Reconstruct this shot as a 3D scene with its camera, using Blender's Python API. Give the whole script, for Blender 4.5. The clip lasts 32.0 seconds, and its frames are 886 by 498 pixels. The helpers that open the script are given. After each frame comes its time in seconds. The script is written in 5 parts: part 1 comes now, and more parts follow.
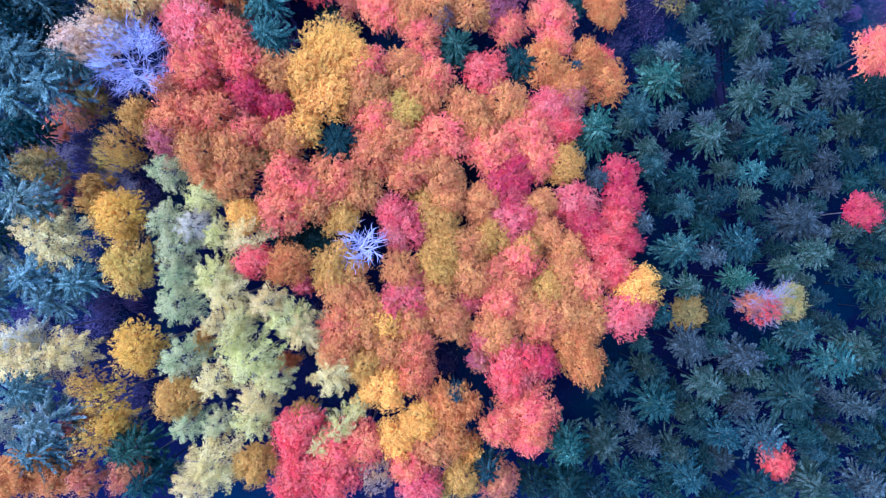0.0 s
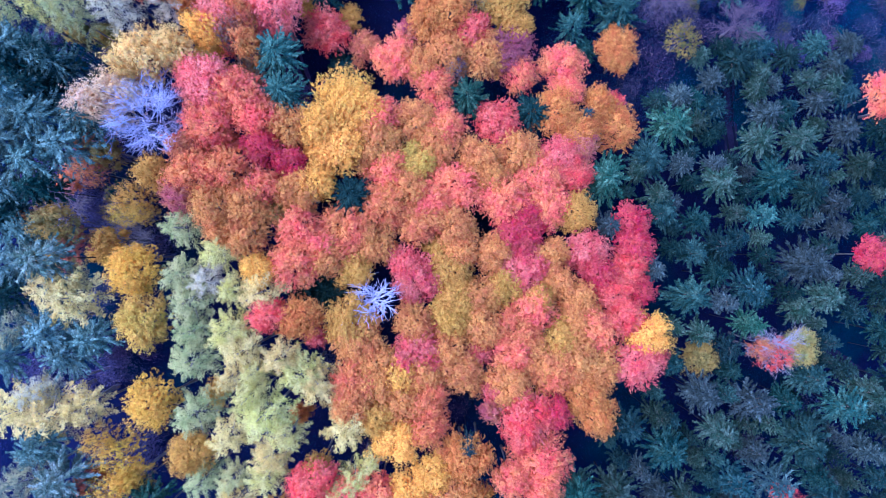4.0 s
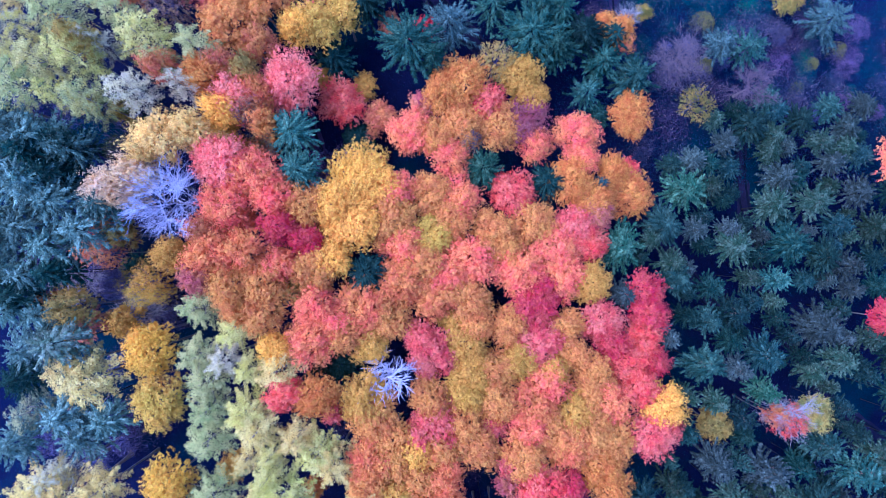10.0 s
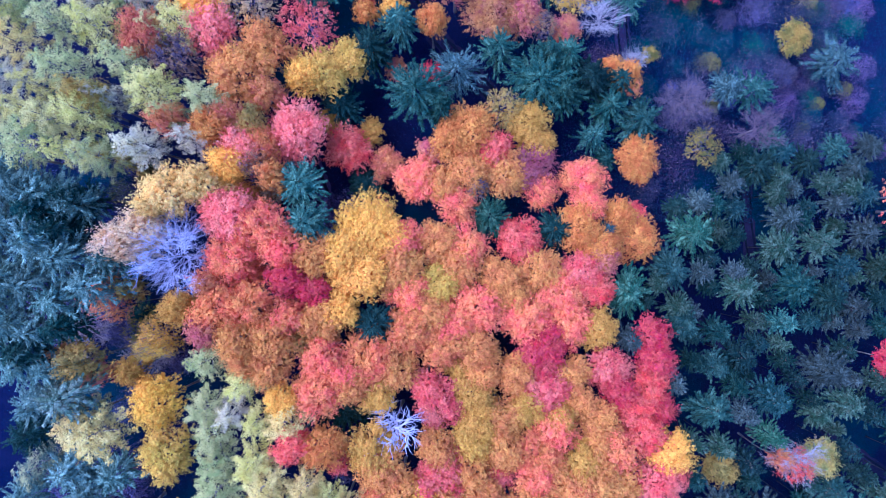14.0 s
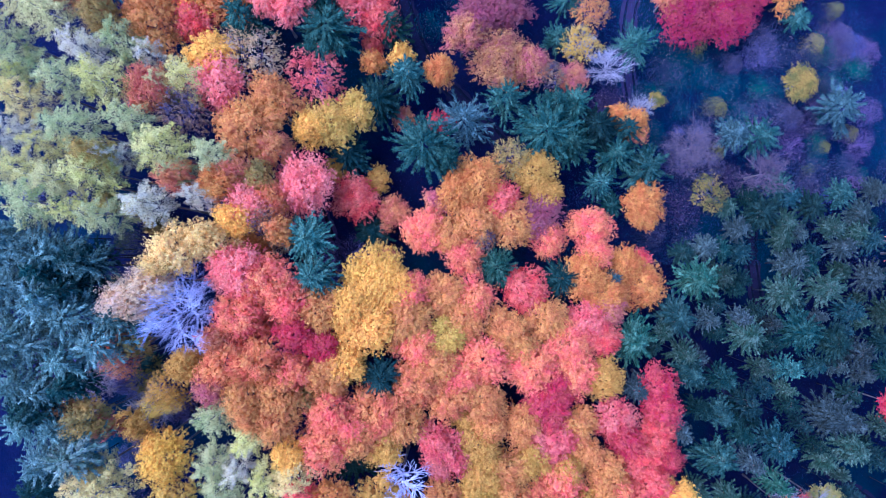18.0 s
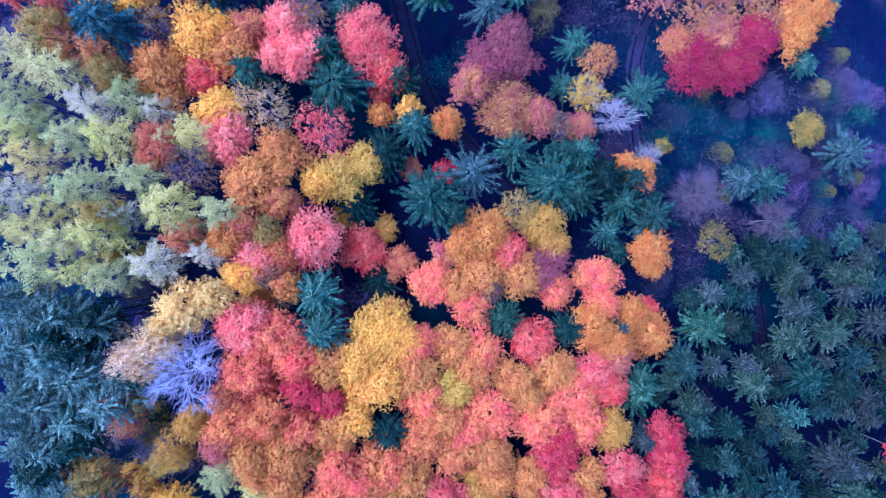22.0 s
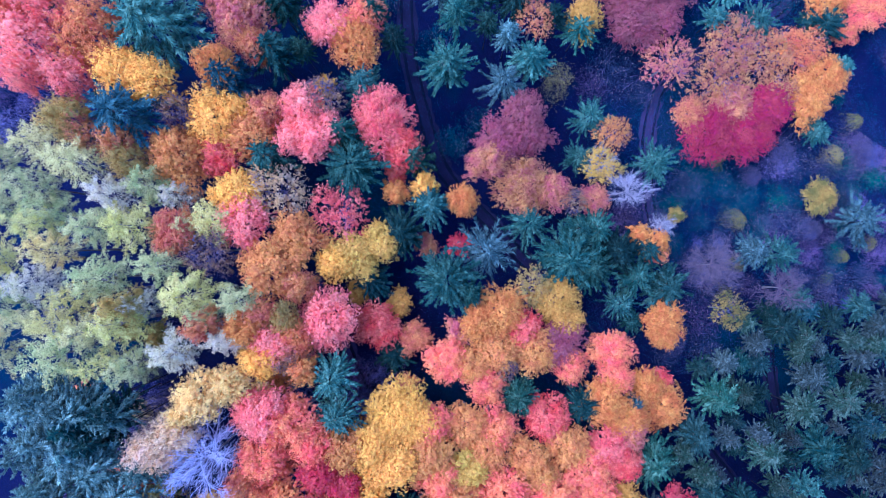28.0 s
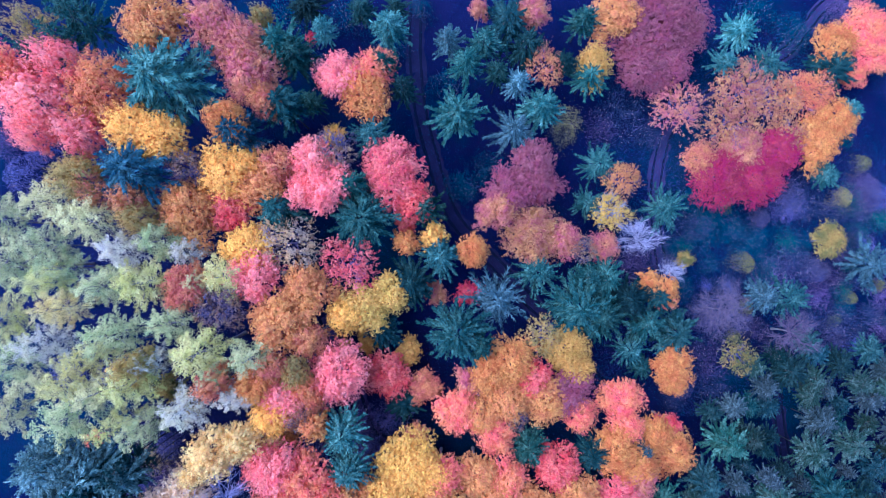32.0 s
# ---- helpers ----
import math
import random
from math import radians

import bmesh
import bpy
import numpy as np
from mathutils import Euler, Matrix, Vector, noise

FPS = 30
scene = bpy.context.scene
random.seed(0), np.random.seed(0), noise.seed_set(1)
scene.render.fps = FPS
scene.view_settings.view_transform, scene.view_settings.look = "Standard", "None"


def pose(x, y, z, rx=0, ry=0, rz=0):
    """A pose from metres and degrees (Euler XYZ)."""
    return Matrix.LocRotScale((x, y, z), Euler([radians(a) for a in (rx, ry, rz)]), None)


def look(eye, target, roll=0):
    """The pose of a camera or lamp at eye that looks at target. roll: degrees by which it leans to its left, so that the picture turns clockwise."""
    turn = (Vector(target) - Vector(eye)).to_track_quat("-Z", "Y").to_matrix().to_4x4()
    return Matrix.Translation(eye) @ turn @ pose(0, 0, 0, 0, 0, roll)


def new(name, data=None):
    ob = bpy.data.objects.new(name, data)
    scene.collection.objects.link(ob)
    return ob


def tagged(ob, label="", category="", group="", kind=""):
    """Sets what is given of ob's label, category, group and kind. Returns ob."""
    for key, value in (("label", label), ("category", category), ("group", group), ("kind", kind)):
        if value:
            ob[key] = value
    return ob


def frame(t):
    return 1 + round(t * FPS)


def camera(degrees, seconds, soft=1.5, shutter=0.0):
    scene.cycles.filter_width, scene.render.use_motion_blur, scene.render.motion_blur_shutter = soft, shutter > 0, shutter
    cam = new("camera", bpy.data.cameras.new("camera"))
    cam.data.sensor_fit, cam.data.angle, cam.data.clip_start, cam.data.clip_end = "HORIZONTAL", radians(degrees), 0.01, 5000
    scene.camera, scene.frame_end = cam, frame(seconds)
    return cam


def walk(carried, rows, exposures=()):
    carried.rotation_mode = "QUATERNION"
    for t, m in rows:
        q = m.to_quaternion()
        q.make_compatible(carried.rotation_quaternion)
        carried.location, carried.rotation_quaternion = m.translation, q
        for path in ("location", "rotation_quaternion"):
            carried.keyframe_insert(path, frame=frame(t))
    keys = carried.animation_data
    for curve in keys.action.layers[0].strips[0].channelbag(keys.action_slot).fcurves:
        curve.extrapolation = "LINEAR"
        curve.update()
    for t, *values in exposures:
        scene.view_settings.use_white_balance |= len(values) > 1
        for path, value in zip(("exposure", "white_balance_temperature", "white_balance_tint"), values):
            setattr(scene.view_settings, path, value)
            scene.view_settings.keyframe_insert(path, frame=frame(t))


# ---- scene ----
cam = camera(73.0, 32.0, soft=0.75)
METRES, EYE, TILT, LEAN, TURN = 48.0, 86.0, -90.0, 0.0, 0.0
ROWS = [
    (0.0, 0.0, 0.0, 0.0, 0.0, 0.0, -0.0),
    (0.5, -0.0036, 0.0002, 0.015, 0.0, 0.01, 0.01),
    (1.0, -0.0071, 0.0005, 0.0302, 0.0, 0.0, 0.0),
    (1.5, -0.0107, 0.0007, 0.0454, 0.0, -0.0, 0.01),
    (2.0, -0.0141, 0.0007, 0.0608, 0.01, -0.0, 0.0),
    (2.5, -0.0178, 0.0007, 0.0763, 0.02, 0.01, 0.02),
    (3.0, -0.0215, 0.0005, 0.0917, 0.03, 0.03, 0.02),
    (3.5, -0.0254, 0.0004, 0.1066, 0.03, 0.04, 0.02),
    (5.5, -0.0407, 0.0008, 0.1698, 0.03, -0.07, -0.02),
    (6.0, -0.0439, 0.0009, 0.1847, 0.03, -0.07, -0.0),
    (6.5, -0.0471, 0.0009, 0.1996, 0.04, -0.06, 0.0),
    (7.0, -0.05, 0.0012, 0.2143, 0.03, -0.05, 0.0),
    (7.5, -0.053, 0.0015, 0.23, 0.03, -0.11, -0.01),
    (8.0, -0.0556, 0.0014, 0.2444, 0.04, -0.09, -0.01),
    (8.5, -0.0589, 0.0014, 0.2585, 0.02, -0.05, 0.0),
    (9.0, -0.0609, 0.0014, 0.2729, 0.04, -0.04, -0.01),
    (9.5, -0.0637, 0.0016, 0.2877, 0.05, -0.05, -0.02),
    (10.0, -0.0663, 0.0016, 0.3017, 0.05, -0.01, -0.02),
    (10.5, -0.0688, 0.0019, 0.3172, 0.05, -0.05, -0.05),
    (11.0, -0.0711, 0.0017, 0.3309, 0.04, -0.01, -0.05),
    (11.5, -0.0731, 0.0018, 0.3456, 0.05, -0.01, -0.07),
    (12.0, -0.075, 0.0019, 0.361, 0.06, -0.03, -0.08),
    (12.5, -0.0774, 0.002, 0.3762, 0.05, -0.04, -0.08),
    (13.0, -0.079, 0.0018, 0.3901, 0.05, -0.01, -0.07),
    (13.5, -0.0811, 0.0019, 0.4049, 0.05, -0.02, -0.09),
    (14.0, -0.0831, 0.002, 0.4204, 0.06, -0.05, -0.09),
    (14.5, -0.0856, 0.002, 0.4355, 0.03, -0.06, -0.11),
    (16.5, -0.0956, 0.002, 0.4974, 0.0, -0.04, -0.21),
    (17.0, -0.0979, 0.002, 0.5131, 0.0, -0.03, -0.22),
    (17.5, -0.1, 0.0019, 0.5289, 0.0, -0.02, -0.24),
    (18.0, -0.1024, 0.0018, 0.5449, -0.01, -0.02, -0.27),
    (18.5, -0.1048, 0.0018, 0.5607, -0.01, -0.02, -0.29),
    (19.0, -0.107, 0.0017, 0.5762, -0.01, 0.0, -0.3),
    (19.5, -0.1093, 0.0016, 0.592, -0.01, 0.0, -0.33),
    (20.0, -0.1116, 0.0015, 0.6073, -0.01, 0.02, -0.34),
    (20.5, -0.114, 0.0014, 0.623, -0.02, 0.05, -0.36),
    (21.0, -0.1163, 0.0015, 0.6384, -0.03, 0.08, -0.37),
    (21.5, -0.1189, 0.0015, 0.6548, -0.03, 0.07, -0.39),
    (22.0, -0.1218, 0.0016, 0.6708, -0.04, 0.07, -0.41),
    (22.5, -0.1249, 0.0016, 0.6861, -0.04, 0.09, -0.41),
    (23.0, -0.1278, 0.0016, 0.7015, -0.03, 0.11, -0.43),
    (23.5, -0.1309, 0.0016, 0.7175, -0.03, 0.12, -0.44),
    (24.0, -0.1338, 0.0014, 0.7335, -0.03, 0.13, -0.44),
    (24.5, -0.1367, 0.0013, 0.7498, -0.02, 0.13, -0.45),
    (25.0, -0.1398, 0.0012, 0.7654, -0.02, 0.16, -0.46),
    (25.5, -0.143, 0.001, 0.7807, -0.03, 0.21, -0.47),
    (27.5, -0.157, 0.0006, 0.8432, -0.04, 0.18, -0.51),
    (28.0, -0.1602, 0.0005, 0.858, -0.03, 0.21, -0.51),
    (28.5, -0.1637, 0.0005, 0.873, -0.04, 0.21, -0.51),
    (29.0, -0.1668, 0.0005, 0.8884, -0.03, 0.21, -0.51),
    (29.5, -0.1699, 0.0004, 0.9038, -0.03, 0.21, -0.51),
    (30.0, -0.1732, 0.0004, 0.9188, -0.02, 0.23, -0.48),
    (30.5, -0.1763, 0.0004, 0.935, -0.02, 0.23, -0.49),
    (31.0, -0.1792, 0.0005, 0.9511, -0.02, 0.21, -0.5),
    (31.5, -0.1826, 0.0006, 0.9665, -0.02, 0.22, -0.49),
    (32.0, -0.1858, 0.0008, 0.9819, -0.02, 0.21, -0.49),
]
walk(cam, [(t, pose(0, 0, EYE, TILT, LEAN, TURN) @ pose(METRES * x, METRES * y, METRES * z, 90 + pitch, roll, yaw)) for t, x, y, z, yaw, pitch, roll in ROWS],
     exposures=[(0.0, 0.69, 4190, 29), (14.0, 0.69, 4180, 29), (32.0, 0.73, 4090, 28)])

# ---- light: bright overcast, a soft warm sun high above and a blue sky ----
SUN_UP, SUN_FROM = radians(54), radians(285)
world = bpy.data.worlds.new("sky")
scene.world = world
world.use_nodes = True
wn = world.node_tree
wn.nodes.clear()
sky = wn.nodes.new("ShaderNodeTexSky")
sky.sky_type, sky.sun_disc = "NISHITA", False
sky.sun_elevation, sky.sun_rotation = SUN_UP, SUN_FROM
sky.air_density, sky.dust_density, sky.ozone_density = 1.8, 0.1, 8.0
bg = wn.nodes.new("ShaderNodeBackground")
bg.inputs["Strength"].default_value = 0.23
wo = wn.nodes.new("ShaderNodeOutputWorld")
wn.links.new(sky.outputs[0], bg.inputs["Color"])
wn.links.new(bg.outputs[0], wo.inputs["Surface"])
sun = new("sun", bpy.data.lights.new("sun", "SUN"))
sun.data.energy, sun.data.angle, sun.data.color = 5.0, radians(55), (1.0, 0.90, 0.80)
sun.matrix_world = look((0, 0, 200), (200 * math.cos(SUN_UP) * -math.sin(SUN_FROM), 200 * math.cos(SUN_UP) * -math.cos(SUN_FROM), 200 - 200 * math.sin(SUN_UP)))


# ---- materials ----
def shader(name):
    m = bpy.data.materials.new(name)
    m.use_nodes = True
    t = m.node_tree
    t.nodes.clear()
    out = t.nodes.new("ShaderNodeOutputMaterial")
    return m, t, out


def node(t, kind, **values):
    n = t.nodes.new(kind)
    for key, value in values.items():
        n.inputs[key.replace("_", " ")].default_value = value
    return n


def blend(t, a, b, factor, how="MIX"):
    """A colour mix of two sockets or colours."""
    n = t.nodes.new("ShaderNodeMix")
    n.data_type, n.blend_type = "RGBA", how
    for socket, value in ((n.inputs[0], factor), (n.inputs[6], a), (n.inputs[7], b)):
        if isinstance(value, bpy.types.NodeSocket):
            t.links.new(value, socket)
        else:
            socket.default_value = value
    return n.outputs[2]


def noise_of(t, coord, scale, detail=3.0, rough=0.6):
    n = node(t, "ShaderNodeTexNoise", Scale=scale, Detail=detail, Roughness=rough)
    t.links.new(coord, n.inputs["Vector"])
    return n.outputs["Fac"]


def ramp(t, value, low, high, a=0.0, b=1.0):
    n = node(t, "ShaderNodeMapRange", From_Min=low, From_Max=high, To_Min=a, To_Max=b)
    t.links.new(value, n.inputs["Value"])
    return n.outputs["Result"]


def leaf_material(name, hue, warm, spread, through_light, patch, gloss=0.05, light=1.12, rare=0.0, other=None):
    """Foliage: the tree's own colour, drifting to a second hue in patches, with each leaf spray a little lighter or darker."""
    m, t, out = shader(name)
    info = t.nodes.new("ShaderNodeObjectInfo")
    where = t.nodes.new("ShaderNodeTexCoord").outputs["Object"]
    geo = t.nodes.new("ShaderNodeNewGeometry")
    shift = node(t, "ShaderNodeHueSaturation", Hue=hue, Saturation=warm, Value=light)
    t.links.new(info.outputs["Color"], shift.inputs["Color"])
    offset = t.nodes.new("ShaderNodeVectorMath")
    offset.operation = "MULTIPLY_ADD"
    t.links.new(info.outputs["Random"], offset.inputs[0])
    offset.inputs[1].default_value = (90, 70, 50)
    t.links.new(where, offset.inputs[2])
    place = offset.outputs[0]
    second = shift.outputs[0] if other is None else blend(t, info.outputs["Color"], (*other, 1), warm)
    mixed = blend(t, info.outputs["Color"], second, ramp(t, noise_of(t, place, patch), 0.38 + rare, 0.62 + rare))
    island = ramp(t, geo.outputs["Random Per Island"], 0, 1, 1 - spread, 1 + spread)
    grain = ramp(t, noise_of(t, place, 2.3, 2.5), 0.3, 0.7, 0.74, 1.26)
    value = t.nodes.new("ShaderNodeMath")
    value.operation = "MULTIPLY"
    t.links.new(island, value.inputs[0])
    t.links.new(grain, value.inputs[1])
    tone = node(t, "ShaderNodeHueSaturation")
    t.links.new(mixed, tone.inputs["Color"])
    t.links.new(value.outputs[0], tone.inputs["Value"])
    t.links.new(ramp(t, geo.outputs["Random Per Island"], 0, 1, 0.488, 0.512), tone.inputs["Hue"])
    face = node(t, "ShaderNodeBsdfPrincipled", Roughness=0.6)
    face.inputs["Specular IOR Level"].default_value = gloss
    glow = t.nodes.new("ShaderNodeBsdfTranslucent")
    t.links.new(tone.outputs[0], face.inputs["Base Color"])
    t.links.new(tone.outputs[0], glow.inputs["Color"])
    both = node(t, "ShaderNodeMixShader", Fac=through_light)
    t.links.new(face.outputs[0], both.inputs[1])
    t.links.new(glow.outputs[0], both.inputs[2])
    t.links.new(both.outputs[0], out.inputs["Surface"])
    return m


def rough_material(name, a, b, scale, fine, bump=0.4, roughness=0.9, own=False):
    """Two tones at a large and a small scale, with relief. own: tinted by the object's colour."""
    m, t, out = shader(name)
    where = t.nodes.new("ShaderNodeTexCoord").outputs["Object"]
    big, small = noise_of(t, where, scale, 4.0), noise_of(t, where, fine, 3.0)
    colour = blend(t, (*a, 1), (*b, 1), ramp(t, big, 0.35, 0.65))
    dark = blend(t, colour, (0.75, 0.75, 0.75, 1), ramp(t, small, 0.45, 0.7), "MULTIPLY")
    if own:
        info = t.nodes.new("ShaderNodeObjectInfo")
        dark = blend(t, dark, info.outputs["Color"], 1.0, "MULTIPLY")
    face = node(t, "ShaderNodeBsdfPrincipled", Roughness=roughness)
    face.inputs["Specular IOR Level"].default_value = 0.1
    t.links.new(dark, face.inputs["Base Color"])
    relief = node(t, "ShaderNodeBump", Strength=bump, Distance=0.05)
    t.links.new(small, relief.inputs["Height"])
    t.links.new(relief.outputs[0], face.inputs["Normal"])
    t.links.new(face.outputs[0], out.inputs["Surface"])
    return m


LEAF = leaf_material("autumn_leaves", 0.5, 0.5, 0.13, 0.45, 0.5, other=(0.76, 0.41, 0.07))
RED_LEAF = leaf_material("red_leaves", 0.515, 0.92, 0.13, 0.45, 0.5, light=1.05)
NEEDLE = leaf_material("needles", 0.44, 0.72, 0.45, 0.12, 0.9, 0.06, 2.6, 0.06)
TUFT = leaf_material("pine_tufts", 0.5, 0.5, 0.14, 0.22, 0.6, 0.05, other=(0.72, 0.58, 0.20))
TWIG = rough_material("twigs", (0.9, 0.9, 0.9), (0.7, 0.7, 0.72), 0.8, 6.0, 0.2, own=True)


def shrub_material():
    """Dull twig ends in the shrub's own colour, with a pale dry leaf here and there."""
    m, t, out = shader("shrub_twigs")
    info = t.nodes.new("ShaderNodeObjectInfo")
    geo = t.nodes.new("ShaderNodeNewGeometry")
    tint = node(t, "ShaderNodeHueSaturation")
    t.links.new(info.outputs["Color"], tint.inputs["Color"])
    t.links.new(ramp(t, geo.outputs["Random Per Island"], 0, 1, 0.55, 1.5), tint.inputs["Value"])
    colour = blend(t, tint.outputs[0], (0.28, 0.19, 0.17, 1), ramp(t, geo.outputs["Random Per Island"], 0.93, 0.935))
    face = node(t, "ShaderNodeBsdfPrincipled", Roughness=0.8)
    face.inputs["Specular IOR Level"].default_value = 0.1
    t.links.new(colour, face.inputs["Base Color"])
    t.links.new(face.outputs[0], out.inputs["Surface"])
    return m


SHRUB = shrub_material()
CONE = rough_material("cones", (0.15, 0.10, 0.07), (0.09, 0.08, 0.055), 1.6, 12.0, 0.4)
DARK_BARK = rough_material("dark_bark", (0.020, 0.020, 0.028), (0.045, 0.042, 0.05), 1.5, 9.0, 0.8)
BARK = rough_material("bark", (0.16, 0.13, 0.12), (0.26, 0.22, 0.20), 1.5, 9.0, 0.8)


def ground_material():
    m, t, out = shader("forest_floor")
    where = t.nodes.new("ShaderNodeTexCoord").outputs["Object"]
    # Near-black navy tones: the blue shade between trees is put into the floor colour.
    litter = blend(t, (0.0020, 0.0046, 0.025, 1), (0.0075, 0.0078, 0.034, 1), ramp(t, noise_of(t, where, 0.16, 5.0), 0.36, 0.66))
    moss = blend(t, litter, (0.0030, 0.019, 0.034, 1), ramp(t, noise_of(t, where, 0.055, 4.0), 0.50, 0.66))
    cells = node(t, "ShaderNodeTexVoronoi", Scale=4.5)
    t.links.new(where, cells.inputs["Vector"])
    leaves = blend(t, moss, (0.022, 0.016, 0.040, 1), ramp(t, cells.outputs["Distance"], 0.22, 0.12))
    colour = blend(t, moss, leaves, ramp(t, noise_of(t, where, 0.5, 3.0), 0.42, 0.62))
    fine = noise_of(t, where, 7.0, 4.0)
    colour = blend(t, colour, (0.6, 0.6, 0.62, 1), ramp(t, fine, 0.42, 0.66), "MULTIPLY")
    face = node(t, "ShaderNodeBsdfPrincipled", Roughness=0.95)
    face.inputs["Specular IOR Level"].default_value = 0.05
    t.links.new(colour, face.inputs["Base Color"])
    relief = node(t, "ShaderNodeBump", Strength=0.7, Distance=0.12)
    t.links.new(fine, relief.inputs["Height"])
    t.links.new(relief.outputs[0], face.inputs["Normal"])
    t.links.new(face.outputs[0], out.inputs["Surface"])
    return m


FLOOR = ground_material()
DIRT = rough_material("track_dirt", (0.009, 0.008, 0.025), (0.016, 0.013, 0.036), 0.5, 5.0, 0.6)
VIOLET_DIRT = rough_material("violet_dirt", (0.026, 0.018, 0.050), (0.042, 0.027, 0.064), 0.5, 5.0, 0.6)
RUT = rough_material("wheel_rut", (0.003, 0.005, 0.015), (0.006, 0.007, 0.019), 0.7, 6.0, 0.6)


# ---- the ground: a slope that falls to the east ----
def gz(x, y):
    """Height of the forest floor."""
    hollow = 1.75 * (1 + math.tanh((x - 25) / 16)) * (1 - math.tanh((y - 30) / 16))
    return 6.3 - 10 * math.tanh(x / 100) - 4 * math.tanh(y / 130) - hollow + 0.25 * math.sin(x * 0.21 + 1) * math.cos(y * 0.17) + 0.12 * math.sin(x * 0.6 + y * 0.45)


def mesh_of(name, verts, faces, material, smooth=False):
    me = bpy.data.meshes.new(name)
    me.from_pydata([tuple(v) for v in verts], [], [tuple(f) for f in faces])
    me.materials.append(material)
    if smooth:
        me.shade_smooth()
    me.update()
    return me


def sheet():
    inner = [i * 2.0 for i in range(-60, 61)]
    outer = [150, 220, 350, 600, 1100, 2000, 3500]
    line = [-v for v in reversed(outer)] + inner + outer
    n = len(line)
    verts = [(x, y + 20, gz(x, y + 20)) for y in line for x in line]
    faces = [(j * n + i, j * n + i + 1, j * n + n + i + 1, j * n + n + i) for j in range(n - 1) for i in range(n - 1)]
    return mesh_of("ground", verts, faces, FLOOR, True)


tagged(new("ground", sheet()), "forest floor of leaf litter and moss, tinted navy with tree shade", "ground", kind="structure")


def ribbon(points, width, lift, steps=10, wobble=0.15, seed=1):
    """A strip of ground along a smooth line through the points."""
    rng = random.Random(seed)
    p = [Vector(q) for q in points]
    p = [p[0] * 2 - p[1], *p, p[-1] * 2 - p[-2]]
    line = []
    for i in range(1, len(p) - 2):
        for k in range(steps):
            u = k / steps
            line.append(0.5 * (2 * p[i] + (p[i + 1] - p[i - 1]) * u + (2 * p[i - 1] - 5 * p[i] + 4 * p[i + 1] - p[i + 2]) * u * u + (3 * p[i] - p[i - 1] - 3 * p[i + 1] + p[i + 2]) * u ** 3))
    line.append(p[-2])
    verts, faces, across = [], [], 5
    for i, c in enumerate(line):
        d = (line[min(i + 1, len(line) - 1)] - line[max(i - 1, 0)]).normalized()
        side = Vector((-d.y, d.x))
        for k in range(across):
            w = (k / (across - 1) - 0.5) * width * (1 + (rng.uniform(-wobble, wobble) if k in (0, across - 1) else 0))
            q = c + side * w
            verts.append((q.x, q.y, gz(q.x, q.y) + (lift if 0 < k < across - 1 else lift * 0.3)))
        if i:
            a = (i - 1) * across
            faces += [(a + k, a + k + 1, a + across + k + 1, a + across + k) for k in range(across - 1)]
    return verts, faces, line


def track(points, width, label, seed, earth=DIRT):
    verts, faces, line = ribbon(points, width, 0.05, seed=seed)
    road = tagged(new("forest_track", mesh_of("forest_track", verts, faces, earth, True)), label, "track", kind="structure")
    for side in (-1, 1):
        shifted = []
        for i, c in enumerate(line[::5]):
            k = min(i * 5, len(line) - 2)
            d = (line[k + 1] - line[k]).normalized()
            shifted.append(c + Vector((-d.y, d.x)) * side * width * 0.27)
        v, f, _ = ribbon(shifted, width * 0.17, 0.085, 5, 0.3, seed + side)
        tagged(new("wheel_rut", mesh_of("wheel_rut", v, f, RUT, True)), "dark wheel rut").parent = road
    return road


track([(-12.4, 85.6), (-12.9, 76.4), (-12.3, 67.3), (-10.4, 59.6), (-8.1, 52.8), (-5.4, 49.1), (-1.6, 45.3), (2.7, 40.7), (6.6, 36.9), (12.5, 29.6), (18.1, 24.5), (25.0, 18.5), (30.5, 13.0), (34.3, 8.6), (41.6, -0.1)], 2.6, "narrow earth track with two wheel ruts through the forest", 3)
track([(52.6, 88.9), (45.0, 82.2), (40.1, 76.2), (31.3, 71.0), (23.9, 66.0), (21.4, 61.2), (20.6, 55.6), (21.0, 48.6), (22.6, 41.5)], 2.4, "violet-brown earth track curving past the clearing", 8, VIOLET_DIRT)
# Only the south-east end is track; further north the strip draws shade under crowns.
track([(39.8, 31.0), (41.0, 23.0), (43.6, 12.0), (46.5, 4.5), (51.0, -2.5), (55.6, -8.6), (61.5, -13.0), (70.0, -19.0)], 2.4, "rutted earth lane through the spruces, its dark north half painted shade", 21)
track([(-24.2, 38.5), (-22.2, 33.4), (-20.3, 28.2), (-18.5, 23.7), (-16.7, 20.3), (-14.9, 17.1)], 2.8, "short violet-brown stretch of track between the trees", 13, VIOLET_DIRT)


# ---- tree parts ----
def cards(centre, normal, along, length, width):
    """Leaf sprays: a narrow triangle that tapers outward for each row. Arrays of n x 3, and n."""
    n = len(centre)
    normal = normal / np.linalg.norm(normal, axis=1, keepdims=True)
    along = along - normal * np.sum(along * normal, axis=1, keepdims=True)
    along = along / np.maximum(np.linalg.norm(along, axis=1, keepdims=True), 1e-6)
    side = np.cross(normal, along)
    l, w = length[:, None], width[:, None]
    verts = np.empty((n, 3, 3))
    verts[:, 0] = centre - along * l * 0.45 - side * w * 0.5
    verts[:, 1] = centre - along * l * 0.35 + side * w * 0.5
    verts[:, 2] = centre + along * l * 0.55
